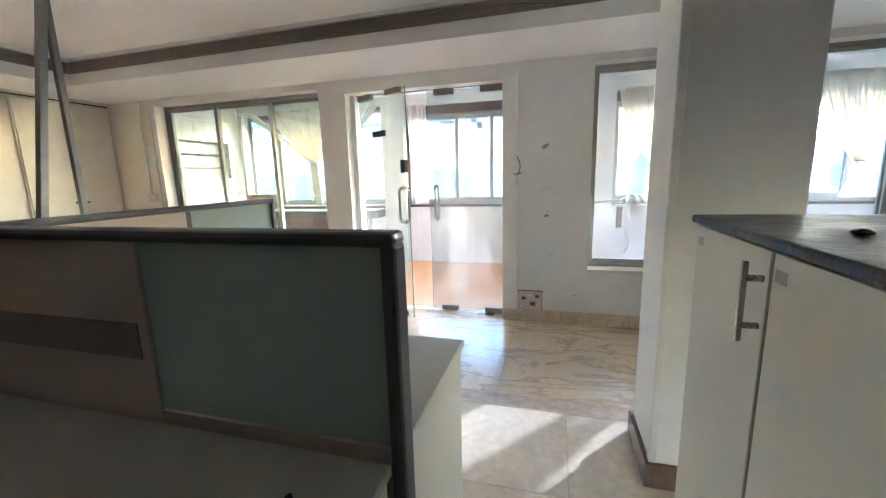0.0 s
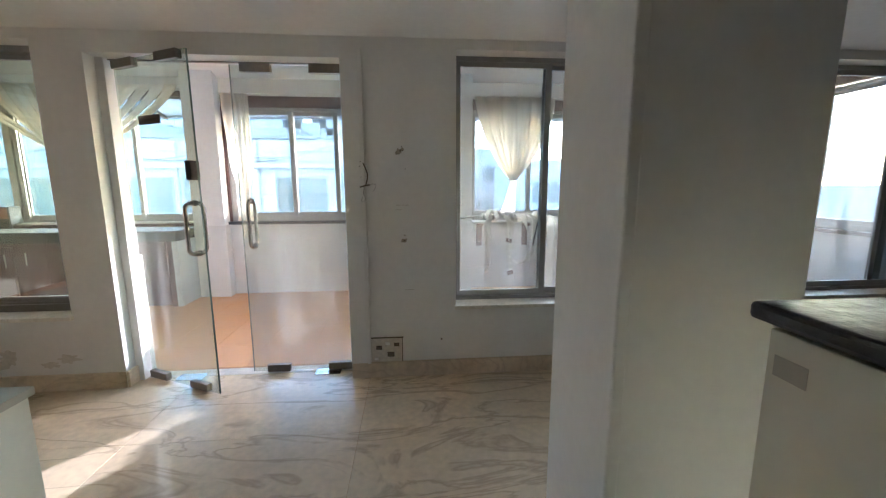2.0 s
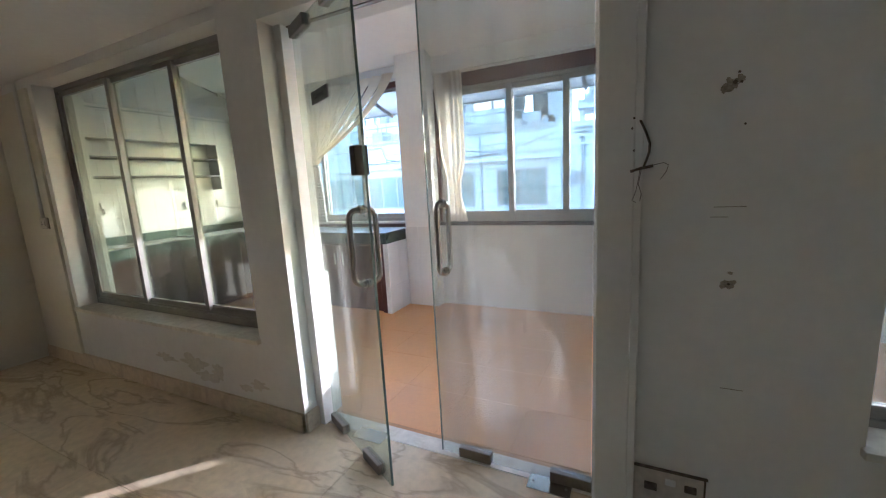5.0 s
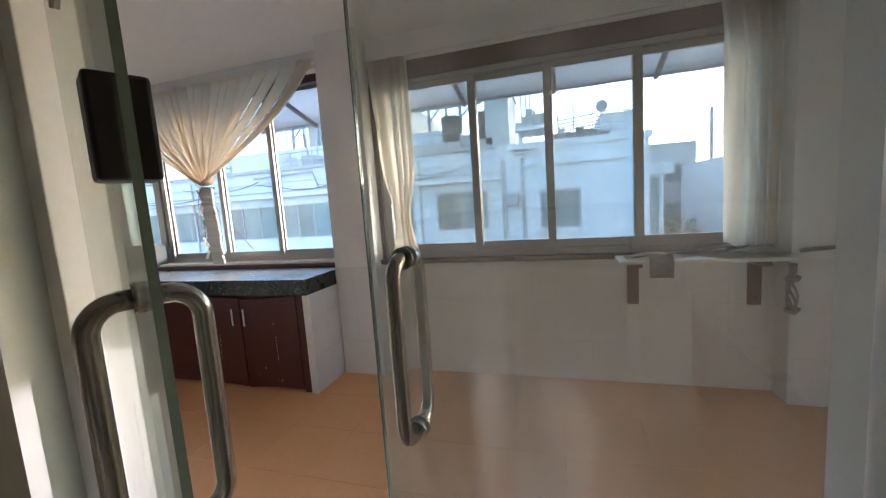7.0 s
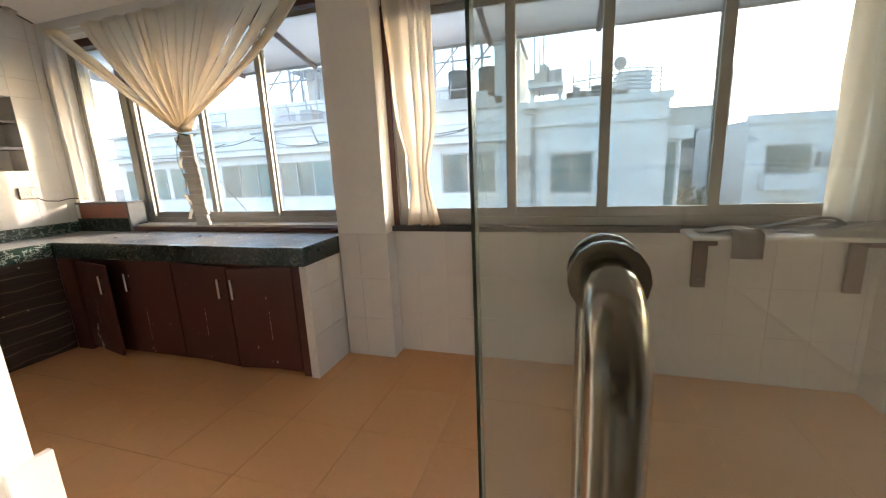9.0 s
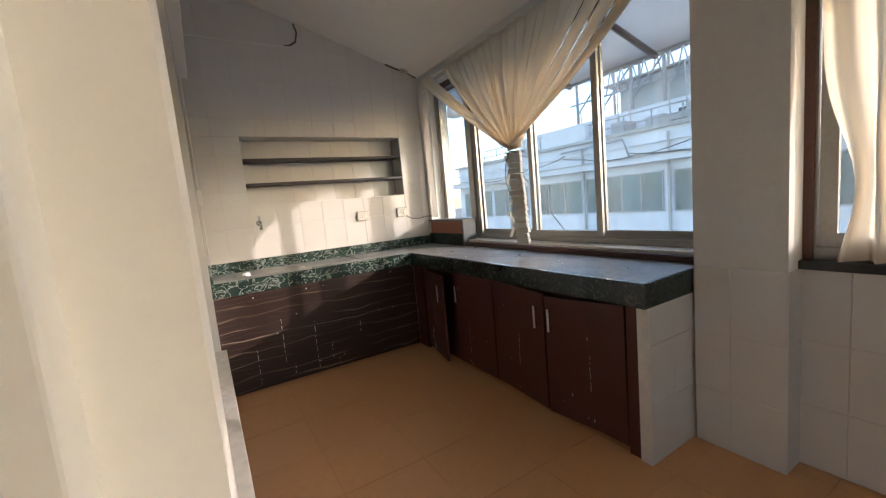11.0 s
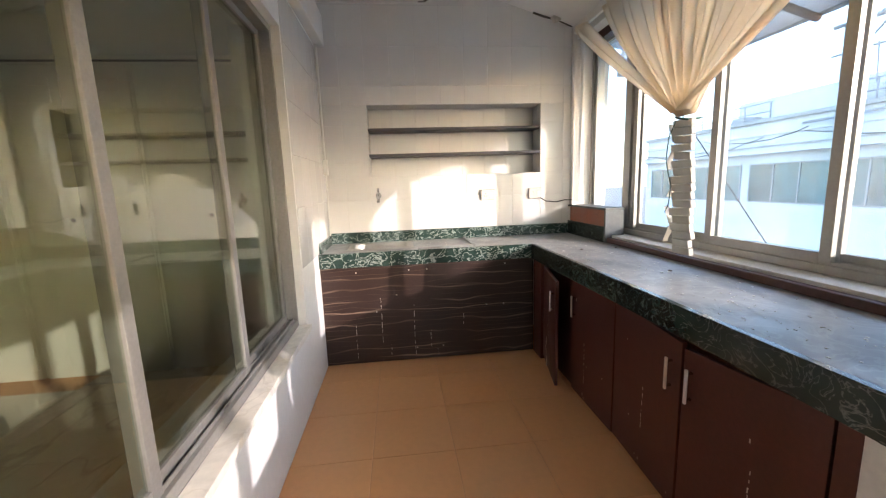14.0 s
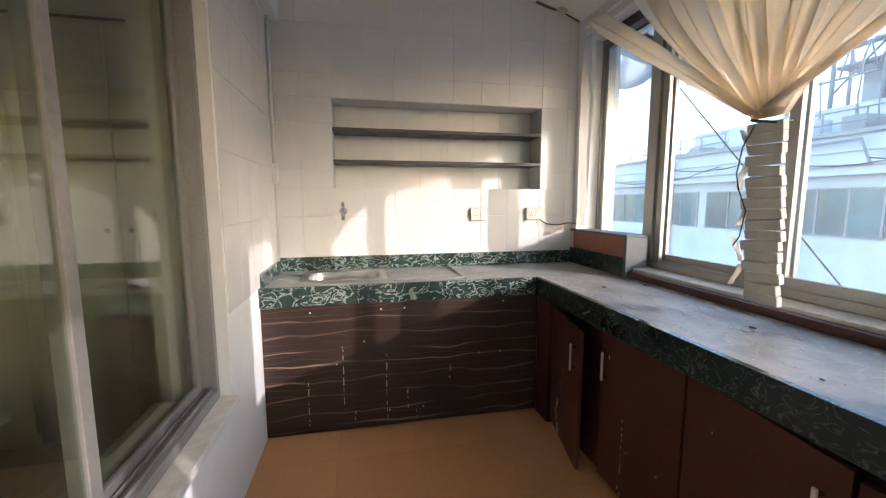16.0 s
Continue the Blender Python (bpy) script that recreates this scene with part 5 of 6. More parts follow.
def ribbon(pts, w, y, turn=0.0, wave=0.02, seed=0):
    """A loose blind vane through a few (x, z) bends, hanging in front of the shelf."""
    n = len(pts) - 1
    rows = []
    for i in range(n * 6 + 1):
        k, f = min(i // 6, n - 1), (i - 6 * min(i // 6, n - 1)) / 6
        p = [Vector((*pts[max(0, min(n, k + o))], 0)) for o in (-1, 0, 1, 2)]
        c = 0.5 * (2 * p[1] + (p[2] - p[0]) * f + (2 * p[0] - 5 * p[1] + 4 * p[2] - p[3]) * f * f + (3 * p[1] - p[0] - 3 * p[2] + p[3]) * f ** 3)
        a = turn + 0.6 * math.sin(i * 0.35 + seed)
        dy = y + wave * math.sin(i * 0.5 + seed * 2)
        rows.append([(c.x + w * q * math.cos(a), dy + w * q * math.sin(a), c.y) for q in (-1, -0.4, 0.4, 1)])
    part("slat", sheet(bmesh.new(), rows, 0.0018), M_BLIND, hp)


ribbon([(-0.46, 0.06), (-0.52, -0.02), (-0.49, -0.30), (-0.46, -0.50), (-0.50, -0.62)], 0.026, -0.17, 0.5, seed=1)
ribbon([(-0.34, 0.10), (-0.46, 0.06), (-0.47, -0.12), (-0.40, -0.26)], 0.040, -0.18, 0.9, seed=2)
ribbon([(-0.30, 0.08), (-0.24, 0.02), (-0.22, -0.25), (-0.20, -0.60)], 0.030, -0.19, 0.3, seed=3)
ribbon([(-0.16, 0.10), (-0.06, 0.02), (0.02, -0.25), (-0.02, -0.45), (-0.14, -0.52)], 0.042, -0.20, 0.7, seed=4)
ribbon([(-0.05, 0.11), (0.06, 0.03), (0.08, -0.20), (0.03, -0.42), (-0.10, -0.50), (-0.18, -0.46)], 0.036, -0.18, 0.2, seed=5)
ribbon([(0.02, 0.10), (0.16, 0.05), (0.19, -0.15), (0.14, -0.38)], 0.040, -0.17, 1.1, seed=6)
ribbon([(0.16, 0.08), (0.27, 0.03), (0.28, -0.40), (0.27, -0.84)], 0.058, -0.18, 0.15, 0.012, seed=7)
ribbon([(0.24, 0.07), (0.36, 0.02), (0.37, -0.30), (0.34, -0.55)], 0.045, -0.19, 0.4, seed=8)
random.seed(21)
for k in range(11):
    x0, y0 = random.uniform(-0.50, 0.22), random.uniform(-0.12, 0.04)
    r = random.uniform(0.03, 0.055)
    span, hgt = random.uniform(0.06, 0.13), random.uniform(0.6, 1.3)
    a0 = random.uniform(-0.6, 0.6)
    rows = []
    for i in range(15):
        t = i * 0.42
        q = r * (1 + 0.05 * t)
        lx, lz = q * math.cos(t) * 1.3, 0.012 + r * hgt + q * hgt * math.sin(t)
        rows.append([(x0 + lx * math.cos(a0) - v * math.sin(a0), y0 + lx * math.sin(a0) + v * math.cos(a0), max(lz, 0.002)) for v in (-span / 2, 0, span / 2)])
    part("roll", sheet(bmesh.new(), rows, 0.0018), M_BLIND, hp)
for k in range(5):
    bm = bmesh.new()
    box(bm, -0.22, 0.22, -0.045, 0.045, 0, 0.006, m=pose(0.06 + 0.02 * k, -0.02 + 0.02 * k, 0.004 + k * 0.009, 0, -1.5 * (k % 2), 6 * math.sin(k * 2)))
    part("slat", bm, M_BLIND, hp, "flat stacked blind vanes")
for k in range(7):
    bm = bmesh.new()
    box(bm, -0.036, 0.036, -0.004, 0.004, -0.026, 0.026, bevel=0.003, m=pose(-0.245 + 0.005 * k, -0.212, -0.14 - k * 0.078, 0, 18 * math.sin(k * 1.9), 0))
    part("weight", bm, M_BROWN if k in (1, 6) else M_STAIN, hp, "blind bottom weight on its chain")
part("chain", tube(bmesh.new(), [(-0.25, -0.206, 0.0), (-0.24, -0.208, -0.30), (-0.215, -0.206, -0.63)], 0.002, 5), M_WHITE, hp)
part("strap", sheet(bmesh.new(), [[(0.10 - 0.05 * v + 0.008 * u, -0.225, 0.0 - 0.28 * v) for u in (-1, 1)] for v in (0, 0.4, 0.7, 1)], 0.002), M_CHAR, hp, "dark strap")

# ---- outside ----
aw = thing("awning", (0, 6.33, 2.40), "white sheet awning on brown struts outside the windows", "awning")
bm = bmesh.new()
sheet(bm, [[(x, 0.0 + v * 1.0, 0.20 - 0.28 * v + 0.015 * math.sin(x * 3) * v) for x in [-5.6 + k * 0.5 for k in range(23)]] for v in (0, 0.33, 0.66, 1)], 0.01)
part("sheet", bm, M_AWN, aw)
for k in range(12):
    x = -5.2 + k * 0.88
    part("strut", tube(bmesh.new(), [(x, 0.02, 0.155), (x, 0.97, -0.11)], 0.025, 6), M_REDWOOD, aw)
part("edge_bar", tube(bmesh.new(), [(-5.6, 0.98, -0.085), (5.4, 0.98, -0.085)], 0.015, 6), M_OUTB, aw)

part("torn_flap", sheet(bmesh.new(), [[(-5.85 + 1.0 * u - 0.15 * v, 0.55 + 0.02 * math.sin(6 * u), 0.40 - 0.20 * u - v * (0.55 - 0.35 * u) * (0.6 + 0.4 * math.sin(2.5 * u + 0.5))) for u in [k / 8 for k in range(9)]] for v in [k / 4 for k in range(5)]], 0.006), M_AWN, aw, "torn flap of awning sheet")
part("stay_wire", tube(bmesh.new(), [(-5.16, 0.20, 0.14), (-5.08, 0.24, -0.10), (-4.83, 0.27, -0.407), (-3.53, 0.27, -1.85)], 0.004, 6), M_BLACK, aw, "thin dark stay wire")
single("ground", boxes((-600, 600, -300, 900, -12.2, -12.0)), M_GROUND, "hazy city ground far below", "ground", kind="structure")


def far_window(parent, x0, x1, y, z0, z1, panes, sill=True):
    w = part("window", boxes((x0, x1, y - 0.005, y + 0.06, z0, z1)), M_GAP, parent)
    step = (x1 - x0) / panes
    for k in range(panes):
        bm = bmesh.new()
        box(bm, -step / 2 + 0.03, step / 2 - 0.03, -0.01, 0.01, 0.05, z1 - z0 - 0.05, m=pose(x0 + (k + 0.5) * step, y - 0.03, z0, 0.8 * math.sin(5 * k + x0), 0, 1.2 * math.sin(3 * k + x0 * 2)))
        part("pane", bm, M_OUTW, w)
    bars = [(x0 + step * k - 0.03, x0 + step * k + 0.03, y - 0.06, y - 0.005, z0, z1) for k in range(panes + 1)]
    part("window_bars", boxes(*bars, (x0, x1, y - 0.06, y - 0.005, z1 - 0.06, z1), (x0, x1, y - 0.06, y - 0.005, z0, z0 + 0.06)), M_OUTB, w)
    if sill:
        part("surround", boxes((x0 - 0.25, x1 + 0.25, y - 0.10, y, z0 - 0.22, z0 - 0.06), (x0 - 0.22, x0 - 0.06, y - 0.07, y, z0 - 0.06, z1 + 0.1), (x1 + 0.06, x1 + 0.22, y - 0.07, y, z0 - 0.06, z1 + 0.1), (x0 - 0.25, x1 + 0.25, y - 0.10, y, z1 + 0.05, z1 + 0.2)), M_OUT, w)


fb = thing("white_block", (0, 20, -12), "white rendered building block across the gap", "building")
part("wall", boxes((-3.2, 2.47, 0, 10, 0, 15.4)), M_OUT, fb)
part("parapet", boxes((-3.3, 2.57, -0.1, 0.15, 15.25, 15.5)), M_OUT, fb)
far_window(fb, -1.55, -0.08, 0, 12.0, 13.5, 2)
far_window(fb, -1.55, -0.08, 0, 8.4, 9.9, 2)
part("roof_room", boxes((1.0, 2.3, 2.6, 7, 15.4, 16.75)), M_OUT, fb)
part("roof_room", boxes((-4.1, -3.0, 2.2, 5.5, 15.4, 18.3), (-4.2, -2.9, 2.1, 5.6, 18.3, 18.42)), M_OUTD, fb, "weathered grey stair head")
part("roof_deck", boxes((-2.45, -1.15, -0.35, 1.6, 15.95, 16.12), (-2.4, -2.25, 0.1, 0.3, 15.4, 15.95), (-1.35, -1.2, 0.1, 0.3, 15.4, 15.95)), M_OUT, fb, "raised white roof deck")
random.seed(61)
for k in range(11):
    x, y, h = random.uniform(-2.4, -1.25), random.uniform(-0.15, 1.3), random.uniform(0.25, 0.85)
    w = random.uniform(0.10, 0.24)
    part("roof_crate", boxes((x - w, x + w, y - w, y + w, 16.12, 16.12 + h), bevel=0.02), M_OUTD if k % 3 else M_OUTB, fb, "grey rooftop box")
for k in range(9):
    x, w, h = -0.9 + k * 0.24, random.uniform(0.08, 0.2), random.uniform(0.2, 0.75) * (1 - k * 0.07)
    part("roof_crate", boxes((x - w, x + w, 0.9, 1.3 + w, 15.4, 15.65 + h), bevel=0.02), M_OUTD if k % 2 else M_TANK, fb, "grey rooftop box")
for x, z in ((-2.25, 18.2), (-1.9, 18.0), (-2.05, 17.6), (-0.2, 16.9)):
    part("roof_pole", tube(bmesh.new(), [(x, 0.5, 15.4), (x, 0.5, z)], 0.025, 5), M_OUTB, fb)
for k in range(6):
    z = 15.62 + k * 0.14
    part("roof_rail", tube(bmesh.new(), [(-0.8, 0.35, z - 0.05), (1.15, 0.35, z + 0.12), (2.2, 0.35, z + 0.02)], 0.022, 5), M_OUTB, fb)
for x in (-0.8, -0.2, 0.5, 1.15, 1.7, 2.2):
    part("rail_post", tube(bmesh.new(), [(x, 0.35, 15.4), (x, 0.35, 16.5)], 0.025, 5), M_OUTB, fb)
for x in (-3.12, -3.0, -2.3, -2.22):
    part("drain_pipe", tube(bmesh.new(), [(x, -0.08, 2), (x, -0.08, 14.9)], 0.04, 6), M_OUTD, fb)
for k in range(4):
    part("pipe_collar", boxes((-2.36, -2.16, -0.14, 0, 11.4 + k * 0.95, 11.46 + k * 0.95)), M_OUTB, fb)
part("roof_gutter", boxes((-2.6, -2.0, -0.25, 0, 15.05, 15.12), (-2.55, -2.05, -0.22, 0, 15.22, 15.28)), M_OUTD, fb)
bm = bmesh.new()
bmesh.ops.create_uvsphere(bm, u_segments=14, v_segments=8, radius=0.26, matrix=Matrix.Translation((1.05, 2.4, 17.05)) @ Matrix.Diagonal((1, 0.45, 1, 1)))
tube(bm, [(1.05, 2.6, 16.6), (1.05, 2.5, 17.0)], 0.03, 6)
part("dish", bm, M_OUTB, fb, "grey satellite dish")
part("side_wing", boxes((2.47, 3.05, 0.6, 9, 0, 13.85), (2.47, 3.4, 0.4, 9, 13.85, 14.3)), M_OUT, fb)
part("tall_window", boxes((2.56, 2.90, 0.56, 0.62, 9.5, 13.75)), M_OUTW, fb, "tall dark window strip")
part("white_pipe", tube(bmesh.new(), [(2.99, 0.5, 6), (2.99, 0.5, 13.8)], 0.05, 6), M_OUT, fb)

part("ledge", boxes((-3.25, 2.5, -0.12, 0, 14.55, 14.65)), M_OUT, fb)
for x, z in ((-2.75, 13.0), (-2.4, 10.4)):
    part("air_unit", boxes((x - 0.3, x + 0.3, -0.45, 0, z, z + 0.5), bevel=0.03), M_OUTB, fb)
lb = thing("long_building", (0, 20.6, -12), "long white building with ribbon windows and roof steelwork", "building")
part("wall", boxes((-26, -3.2, 0, 12, 0, 15.55)), M_OUT, lb)
part("cornice", boxes((-26.4, -3.2, -0.55, 0, 14.15, 14.40)), M_OUT, lb)
part("cornice_top", boxes((-26.4, -3.2, -0.62, 0, 14.40, 14.47)), M_OUTD, lb)
part("parapet", boxes((-26.2, -3.2, -0.2, 0.15, 15.50, 15.65)), M_OUTD, lb)
part("roof_step", boxes((-22, -6.0, 2.5, 10, 15.5, 17.0)), M_OUT, lb)
for x0, x1, n in ((-25.4, -22.4, 3), (-22.0, -18.9, 3), (-18.4, -15.0, 3), (-14.7, -10.9, 4), (-10.4, -7.4, 3), (-6.2, -3.9, 2)):
    far_window(lb, x0, x1, 0, 12.05, 13.75, n, x0 > -7)
    far_window(lb, x0, x1, 0, 8.6, 10.3, n, False)
for k in range(16):
    x = -24.5 + k * 1.3
    part("rail_post", tube(bmesh.new(), [(x, 0.3, 15.6), (x, 0.3, 16.4)], 0.03, 5), M_OUTB, lb)
for z in (16.0, 16.4):
    part("roof_rail", tube(bmesh.new(), [(-24.5, 0.3, z), (-5, 0.3, z)], 0.03, 5), M_OUTB, lb)
for k in range(8):
    x = -17.5 + k * 1.7
    part("roof_truss", tube(tube(tube(tube(bmesh.new(), [(x, 3.0, 16.9), (x, 3.0, 19.4)], 0.09, 5), [(x, 6.5, 16.9), (x, 6.5, 20.4)], 0.09, 5), [(x, 2.4, 19.2), (x, 7.0, 20.5)], 0.08, 5), [(x, 3.0, 17.6), (x + 1.7, 3.0, 19.3)], 0.05, 5), M_OUTB, lb)
part("roof_purlins", tube(tube(tube(bmesh.new(), [(-18, 3.0, 19.35), (-4.5, 3.0, 19.35)], 0.07, 5), [(-18, 5.0, 19.9), (-4.5, 5.0, 19.9)], 0.07, 5), [(-18, 3.0, 18.2), (-4.5, 3.0, 18.2)], 0.05, 5), M_OUTB, lb)
part("shed_roof", boxes((-16.5, -9.0, 4.0, 9.5, 18.9, 19.0)), M_OUTD, lb)
for x, r in ((-4.4, 0.55), (-5.9, 0.5)):
    t = part("water_tank", tube(bmesh.new(), [(x, 2.2, 16.2), (x, 2.2, 17.5)], r, 14), M_TANK, lb, "dark plastic water tank")
for k in range(7):
    x = -21 + k * 2.3
    part("roof_box", boxes((x, x + 0.7 + 0.3 * (k % 3), 1.2, 2.2, 15.5, 16.1 + 0.25 * (k % 2))), M_OUTD, lb)
part("parapet_band", boxes((-26.1, -3.2, -0.12, 0, 14.95, 15.05)), M_OUT, lb)
for x in (-20.5, -14.85, -10.6, -7.0):
    part("rain_pipe", tube(bmesh.new(), [(x, -0.1, 4), (x, -0.1, 15.3)], 0.06, 6), M_OUTD, lb)
part("roof_pipe", tube(bmesh.new(), [(-16, -0.3, 15.2), (-12.5, -0.3, 15.3), (-12.2, -0.3, 14.5)], 0.05, 6), M_OUTB, lb)
random.seed(62)
for x0, x1, z, sag in ((-26, -17.2, 14.75, 0.5), (-20.5, -15.4, 15.0, 0.35), (-15.5, -9.0, 14.85, 0.4), (-9.2, -3.4, 15.1, 0.5), (-12, -5, 14.6, 0.25)):
    part("hanging_cable", tube(bmesh.new(), [(x0 + (x1 - x0) * k / 10, -0.7, z - sag * math.sin(math.pi * k / 10) + random.uniform(-0.05, 0.05)) for k in range(11)], 0.022, 5), M_TANK, lb, "dark cable slung along the facade")
part("parapet_step", boxes((-17.4, -14.6, -0.15, 1.5, 15.65, 16.35)), M_OUT, lb)
part("parapet_step", boxes((-8.4, -5.0, -0.1, 1.2, 15.65, 15.95)), M_OUTD, lb)
for k in range(26):
    x, w, h = random.uniform(-24.5, -4.2), random.uniform(0.12, 0.45), random.uniform(0.2, 0.9)
    y = random.uniform(0.5, 2.2)
    part("roof_clutter", boxes((x - w, x + w, y, y + 0.5, 15.55, 15.6 + h), bevel=0.02), M_OUTD if k % 3 else M_TANK, lb, "grey rooftop clutter")
for k in range(14):
    x, z = random.uniform(-16, -4.4), random.uniform(16.9, 18.8)
    part("roof_pole", tube(bmesh.new(), [(x, 1.4, 15.5), (x + random.uniform(-0.2, 0.2), 1.4, z)], 0.028, 5), M_OUTB, lb)
part("penthouse", boxes((-15.0, -8.6, 3.4, 9.0, 17.0, 18.6)), M_OUTD, lb, "grey-green weathered penthouse")
for k in range(12):
    x = -15.5 + k * 0.62
    part("truss_web", tube(tube(bmesh.new(), [(x, 2.9, 18.2), (x + 0.31, 2.9, 19.35)], 0.035, 4), [(x + 0.31, 2.9, 19.35), (x + 0.62, 2.9, 18.2)], 0.035, 4), M_OUTB, lb)
part("tank_stand", boxes((-6.6, -3.8, 1.6, 2.8, 15.5, 16.2)), M_OUTD, lb)

rb = thing("grey_block", (6.2, 34, -12), "grey-green flats far behind a gap", "building")
part("wall", boxes((-2.5, 1.8, 0, 9, 0, 16.3)), M_OUTD, rb)
for k in range(4):
    far_window(rb, -2.1 + (k % 2) * 2.0, -0.9 + (k % 2) * 2.0, 0, 11.0 + (k // 2) * 2.6, 12.3 + (k // 2) * 2.6, 2, False)
wb = thing("white_flats", (9.5, 26, -12), "pale flats with balconies and air units", "building")
part("wall", boxes((-2.4, 9, 0, 9, 0, 14.7)), M_OUT, wb)
part("parapet", boxes((-2.5, 9.1, -0.15, 0.1, 14.5, 14.9)), M_OUT, wb)
for k in range(6):
    x, z = -1.6 + (k % 3) * 3.0, 9.6 + (k // 3) * 2.6
    far_window(wb, x, x + 1.7, 0, z, z + 1.3, 2, False)
    part("balcony", boxes((x - 0.2, x + 1.9, -0.7, 0, z - 0.7, z - 0.05)), M_OUT, wb)
    part("air_unit", boxes((x + 1.9, x + 2.6, -0.4, 0, z + 0.3, z + 0.9)), M_OUTB, wb)
mast = thing("mast", (12.0, 44, -12), "thin lattice mast on a far roof", "mast")
part("shaft", tube(bmesh.new(), [(0, 0, 0), (0, 0, 20)], 0.15, 6), M_OUTB, mast)
fl = thing("far_flats", (16, 70, -12), "hazy row of far flats", "building")
part("wall", boxes((-24, 40, 0, 12, 0, 13.6), (-10, 2, 2, 12, 13.6, 16.0), (14, 24, 2, 12, 13.6, 17.0)), M_OUTD, fl)
fl3 = thing("far_flats", (48, 0, -12), "hazy row of far flats", "building")
part("wall", boxes((0, 14, -30, 60, 0, 13.2), (2, 14, -8, 14, 13.2, 15.0)), M_OUTD, fl3)
fl2 = thing("far_flats", (-60, 90, -12), "hazy row of far flats", "building")
part("wall", boxes((-60, 45, 0, 12, 0, 15.0), (-40, -22, 2, 12, 15, 18)), M_OUTD, fl2)

random.seed(5)


def far_tree(x, y, h, r):
    t = thing("tree", (x, y, -12), "leafy green tree between the buildings", "tree", "trees between buildings")
    bm = tube(bmesh.new(), [(0, 0, 0), (0.1, 0, h * 0.35), (0, 0.1, h * 0.7)], 0.22, 7)
    for k in range(5):
        a = k * 1.3
        tube(bm, [(0, 0, h * 0.45), (math.cos(a) * r * 0.6, math.sin(a) * r * 0.6, h * (0.65 + 0.05 * k))], 0.08, 5)
    part("trunk", bm, M_BROWN, t)
    vs, fs = [], []
    for k in range(700):
        d = Vector((random.gauss(0, 1), random.gauss(0, 1), random.gauss(0, 0.8)))
        d = d.normalized() * random.random() ** 0.4
        p = Vector((d.x * r, d.y * r, h * 0.78 + d.z * r * 0.9)) * (1 + 0.1 * noise.noise(d * 3))
        a, b = Vector((random.gauss(0, 1), random.gauss(0, 1), random.gauss(0, 1))).normalized(), Vector((random.gauss(0, 1), random.gauss(0, 1), random.gauss(0, 1))).normalized()
        s = 0.22
        i = len(vs)
        vs += [p + a * s, p + b * s, p - a * s * 0.8, p - b * s]
        fs.append((i, i + 1, i + 2, i + 3))
    me = bpy.data.meshes.new("crown")
    me.from_pydata([tuple(v) for v in vs], [], fs)
    me.materials.append(M_LEAF)
    c = new("crown", me)
    c.parent = t


for x, y, h, r in ((3.9, 27, 11.5, 1.9), (5.6, 29, 12.2, 2.0), (4.6, 31, 13.0, 2.1), (7.2, 25, 10.0, 1.6)):
    far_tree(x, y, h, r)

# ---- tiles ----
G = 0.0016


def tile_wall(parent, x0, x1, z_rows, y, turn, label_skip=None, w=0.2, base=(0, 0, 0), start=None):
    """Tiles on a wall that faces -y before it is turned about base; cut tiles fill the ends."""
    xs = [x0]
    x = start if start is not None else x0
    while x < x1 - 0.02:
        if x > x0 + 0.02:
            xs.append(x)
        x += w
    xs.append(x1)
    cache = {}
    for za, zb in zip(z_rows, z_rows[1:]):
        for a, b in zip(xs, xs[1:]):
            if label_skip and label_skip(a, b, za, zb):
                continue
            key = (round(b - a, 3), round(zb - za, 3))
            if key not in cache:
                cache[key] = finish("tile", tile_mesh(key[0] - G, key[1] - G, 0.003), M_WTILE)
            m = Matrix.Translation(base) @ Matrix.Rotation(turn, 4, "Z") @ Matrix.Translation((a + G / 2, y, za + G / 2))
            ob = new("tile", cache[key])
            ob.parent = parent
            ob.matrix_world = m


def end_tiles():
    ys = [YK, 4.11, NY0, 4.51, 4.71, 4.91, 5.11, 5.31, 5.51, NY1, 5.96, YB]
    rows = [0.935, 1.2, 1.385, 1.5, 1.8, 1.955, 2.1, 2.4, 2.7, 3.0, 3.3]
    cache = {}
    for za, zb in zip(rows, rows[1:]):
        for a, b in zip(ys, ys[1:]):
            if a > NY0 - 0.01 and b < NY1 + 0.01 and za > NZ0 - 0.01 and zb < NZ1 + 0.01:
                continue
            if za > ceil_z(a):
                continue
            key = (round(b - a, 3), round(zb - za, 3))
            if key not in cache:
                cache[key] = finish("tile", tile_mesh(key[0] - G, key[1] - G, 0.003), M_WTILE)
            ob = new("tile", cache[key])
            ob.parent = wall_e
            ob.matrix_world = pose(XE, a + G / 2, za + G / 2, 0, 0, 90)
    # back of the niche
    for za, zb in ((NZ0, 1.55), (1.57, 1.755), (1.775, NZ1)):
        for a, b in zip(ys[2:], ys[3:-2]):
            key = (round(b - a, 3), round(zb - za, 3), 1)
            if key not in cache:
                cache[key] = finish("tile", tile_mesh(key[0] - G, key[1] - G, 0.003), M_WTILE)
            ob = new("tile", cache[key])
            ob.parent = wall_e
            ob.matrix_world = pose(-5.40, a + G / 2, za + G / 2, 0, 0, 90)


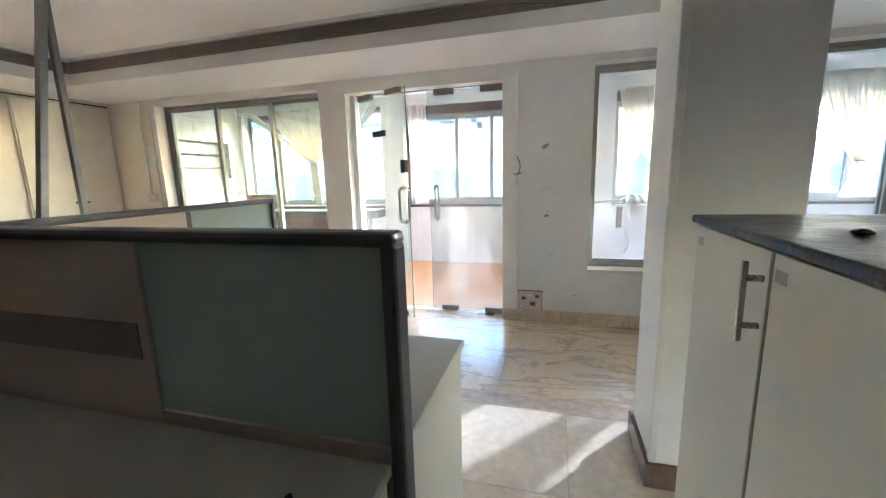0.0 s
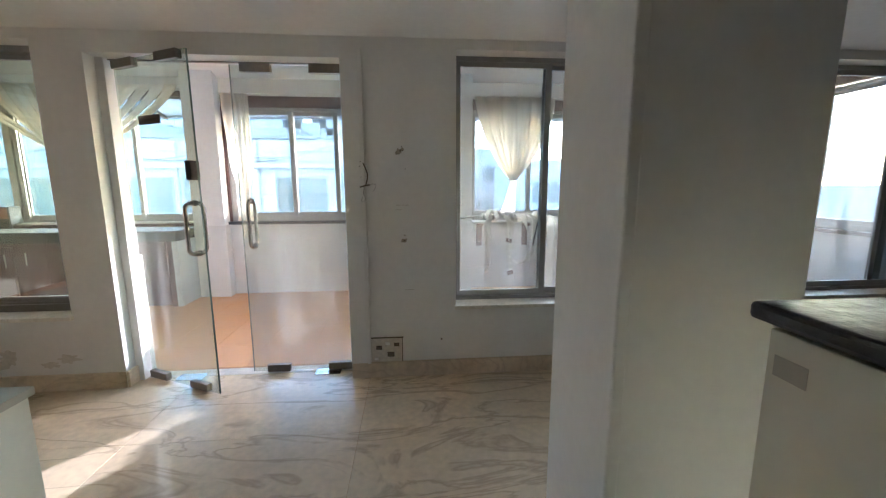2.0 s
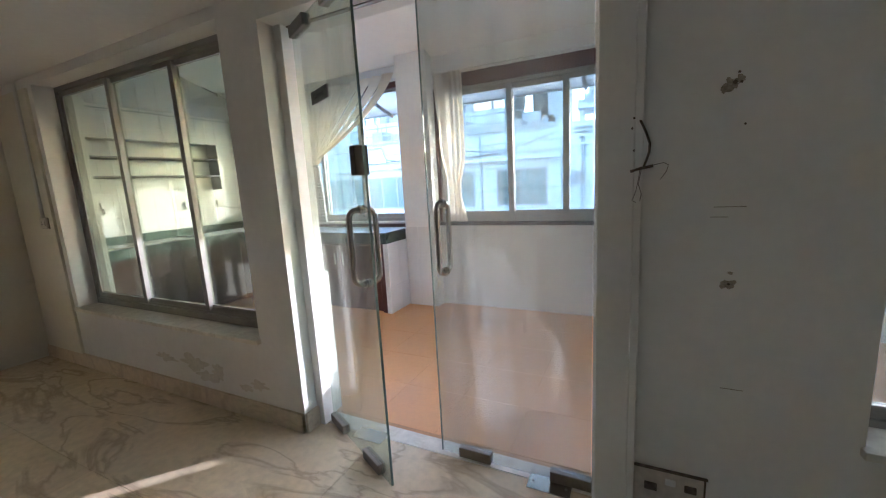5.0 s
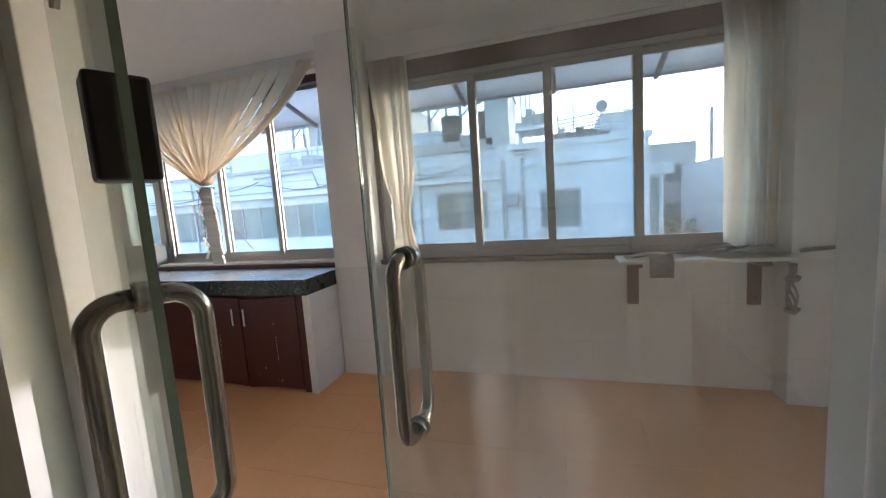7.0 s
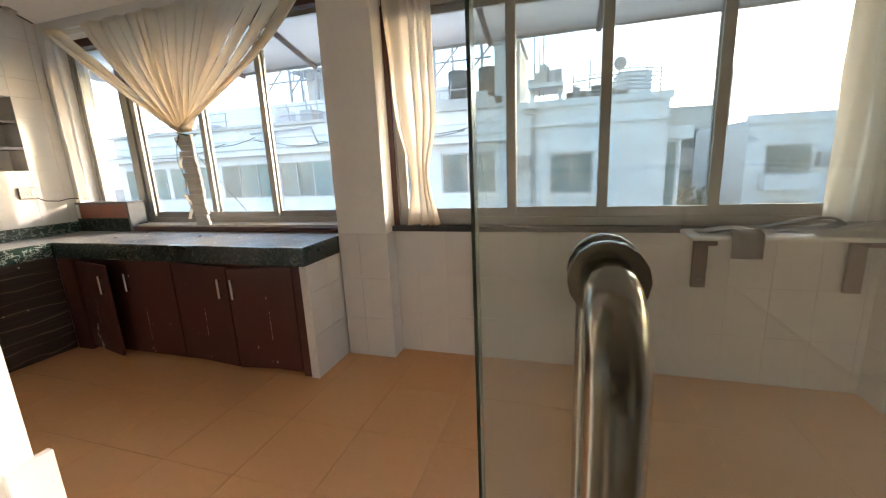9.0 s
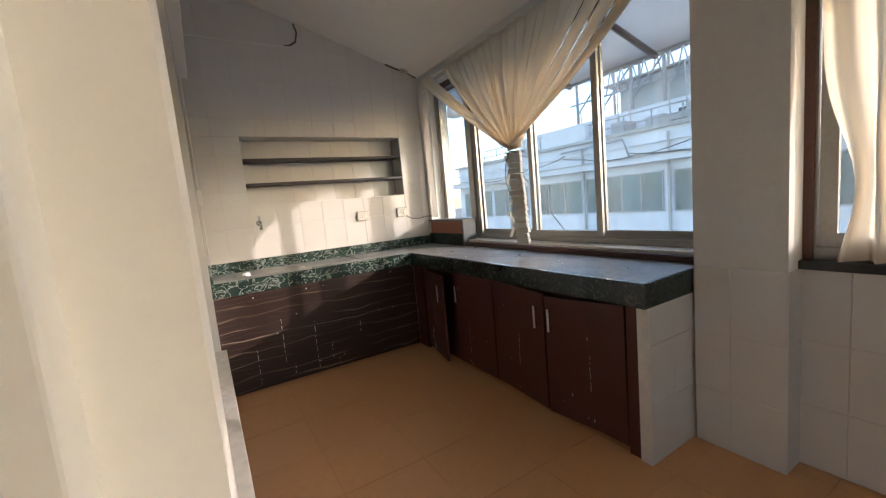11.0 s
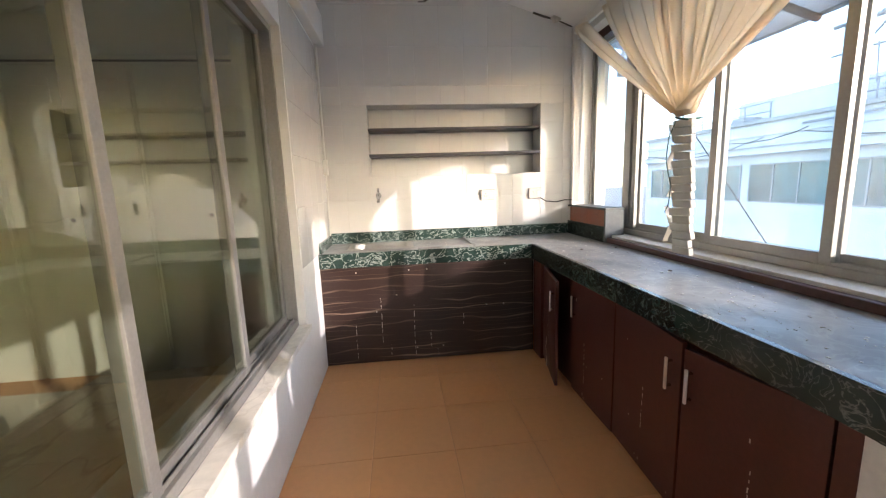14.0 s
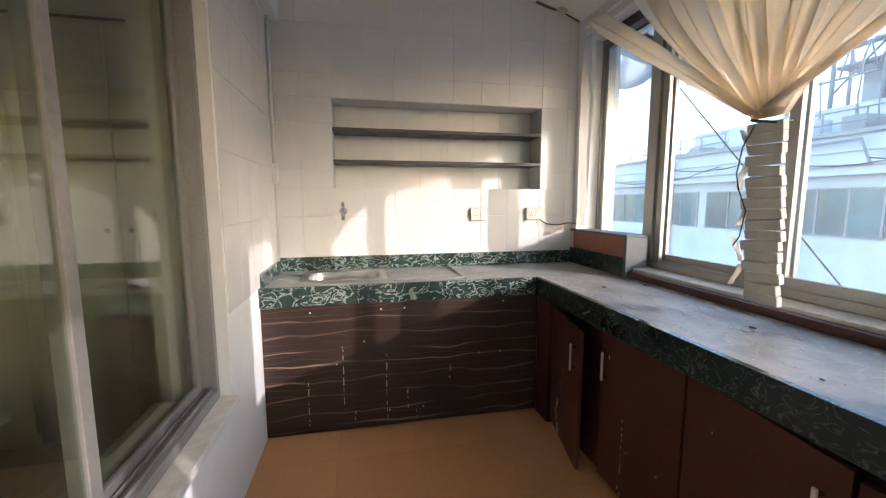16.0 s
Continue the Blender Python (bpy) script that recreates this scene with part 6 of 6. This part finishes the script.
end_tiles()
ROWS_K = [0.0, 0.28, 0.56, 0.865]
tile_wall(wall_k, -2.13, 0.46, ROWS_K, YB, 0, start=-1.98)
tile_wall(wall_k, 0.80, 4.06, ROWS_K, YB, 0)
tile_wall(p1, -2.48, -2.13, ROWS_K, 5.89, 0, start=-2.33)
tile_wall(p2, 0.46, 0.80, ROWS_K, 5.86, 0)
tile_wall(p1, 5.89, YB, ROWS_K, 0, radians(90), base=(-2.13, 0, 0))
tile_wall(p2, -YB, -5.86, ROWS_K, 0, radians(-90), base=(0.46, 0, 0))
tile_wall(lc, 5.53, 5.885, [0.0, 0.28, 0.56, 0.735], 0, radians(90), base=(-2.492, 0, 0))
# kitchen face of the partition wall beside the window
tile_wall(wall, 4.20, 5.2, [0.845, 1.2, 1.5, 1.8, 2.1, 2.38], -YK, radians(180))


def floor_tile(w, h, t, bevel=0.0015):
    bm = tile_mesh(w, h, t, bevel)
    bmesh.ops.transform(bm, matrix=Matrix.Rotation(radians(-90), 4, "X"), verts=bm.verts[:])
    return bm


cache = {}


def lay(parent, x0, x1, y0, y1, m, t, gap):
    key = (round(x1 - x0, 3), round(y1 - y0, 3), m.name)
    if key not in cache:
        cache[key] = finish("tile", floor_tile(key[0] - gap, key[1] - gap, t), m)
    ob = new("tile", cache[key])
    ob.parent = parent
    ob.matrix_world = Matrix.Translation((x0 + gap / 2, y0 + gap / 2, -t))


for i in range(-10, 16):
    for k in range(6):
        x0, y0 = -0.78 + 0.405 * i, 3.93 + 0.405 * k
        x1, y1 = min(x0 + 0.405, 4.06), min(y0 + 0.405, YB)
        x0 = max(x0, XE)
        if x1 - x0 > 0.03 and y1 - y0 > 0.03 and x0 < 4.06:
            lay(floor_k, x0, x1, y0, y1, M_KTILE, 0.004, 0.0014)
xs = [-4.9, -3.85, -2.65, -1.45, -0.25, 0.95, 2.15, 3.35, 4.55, 5.1]
for ya, yb in ((2.41, 3.05), (3.05, 3.80)):
    for a, b in zip(xs, xs[1:]):
        lay(floor_o, a, b, ya, yb, M_MARBLE, 0.004, 0.0015)
for a, b in zip(xs, xs[1:]):
    lay(floor_o, a, b, 2.27, 2.41, M_STRIP, 0.004, 0.0015)
M_FLOOR2 = veined("pale_floor_tile", (0.68, 0.60, 0.49), (0.56, 0.46, 0.36), 0.2, scale=2.2, width=0.03, amount=0.3)
for i in range(-8, 9):
    for k in range(9):
        x0, y1 = 0.15 + 0.6 * i, 2.27 - 0.6 * k
        lay(floor_o, max(x0, -4.9), min(x0 + 0.6, 5.1), max(y1 - 0.6, -3.0), y1, M_FLOOR2, 0.004, 0.002)
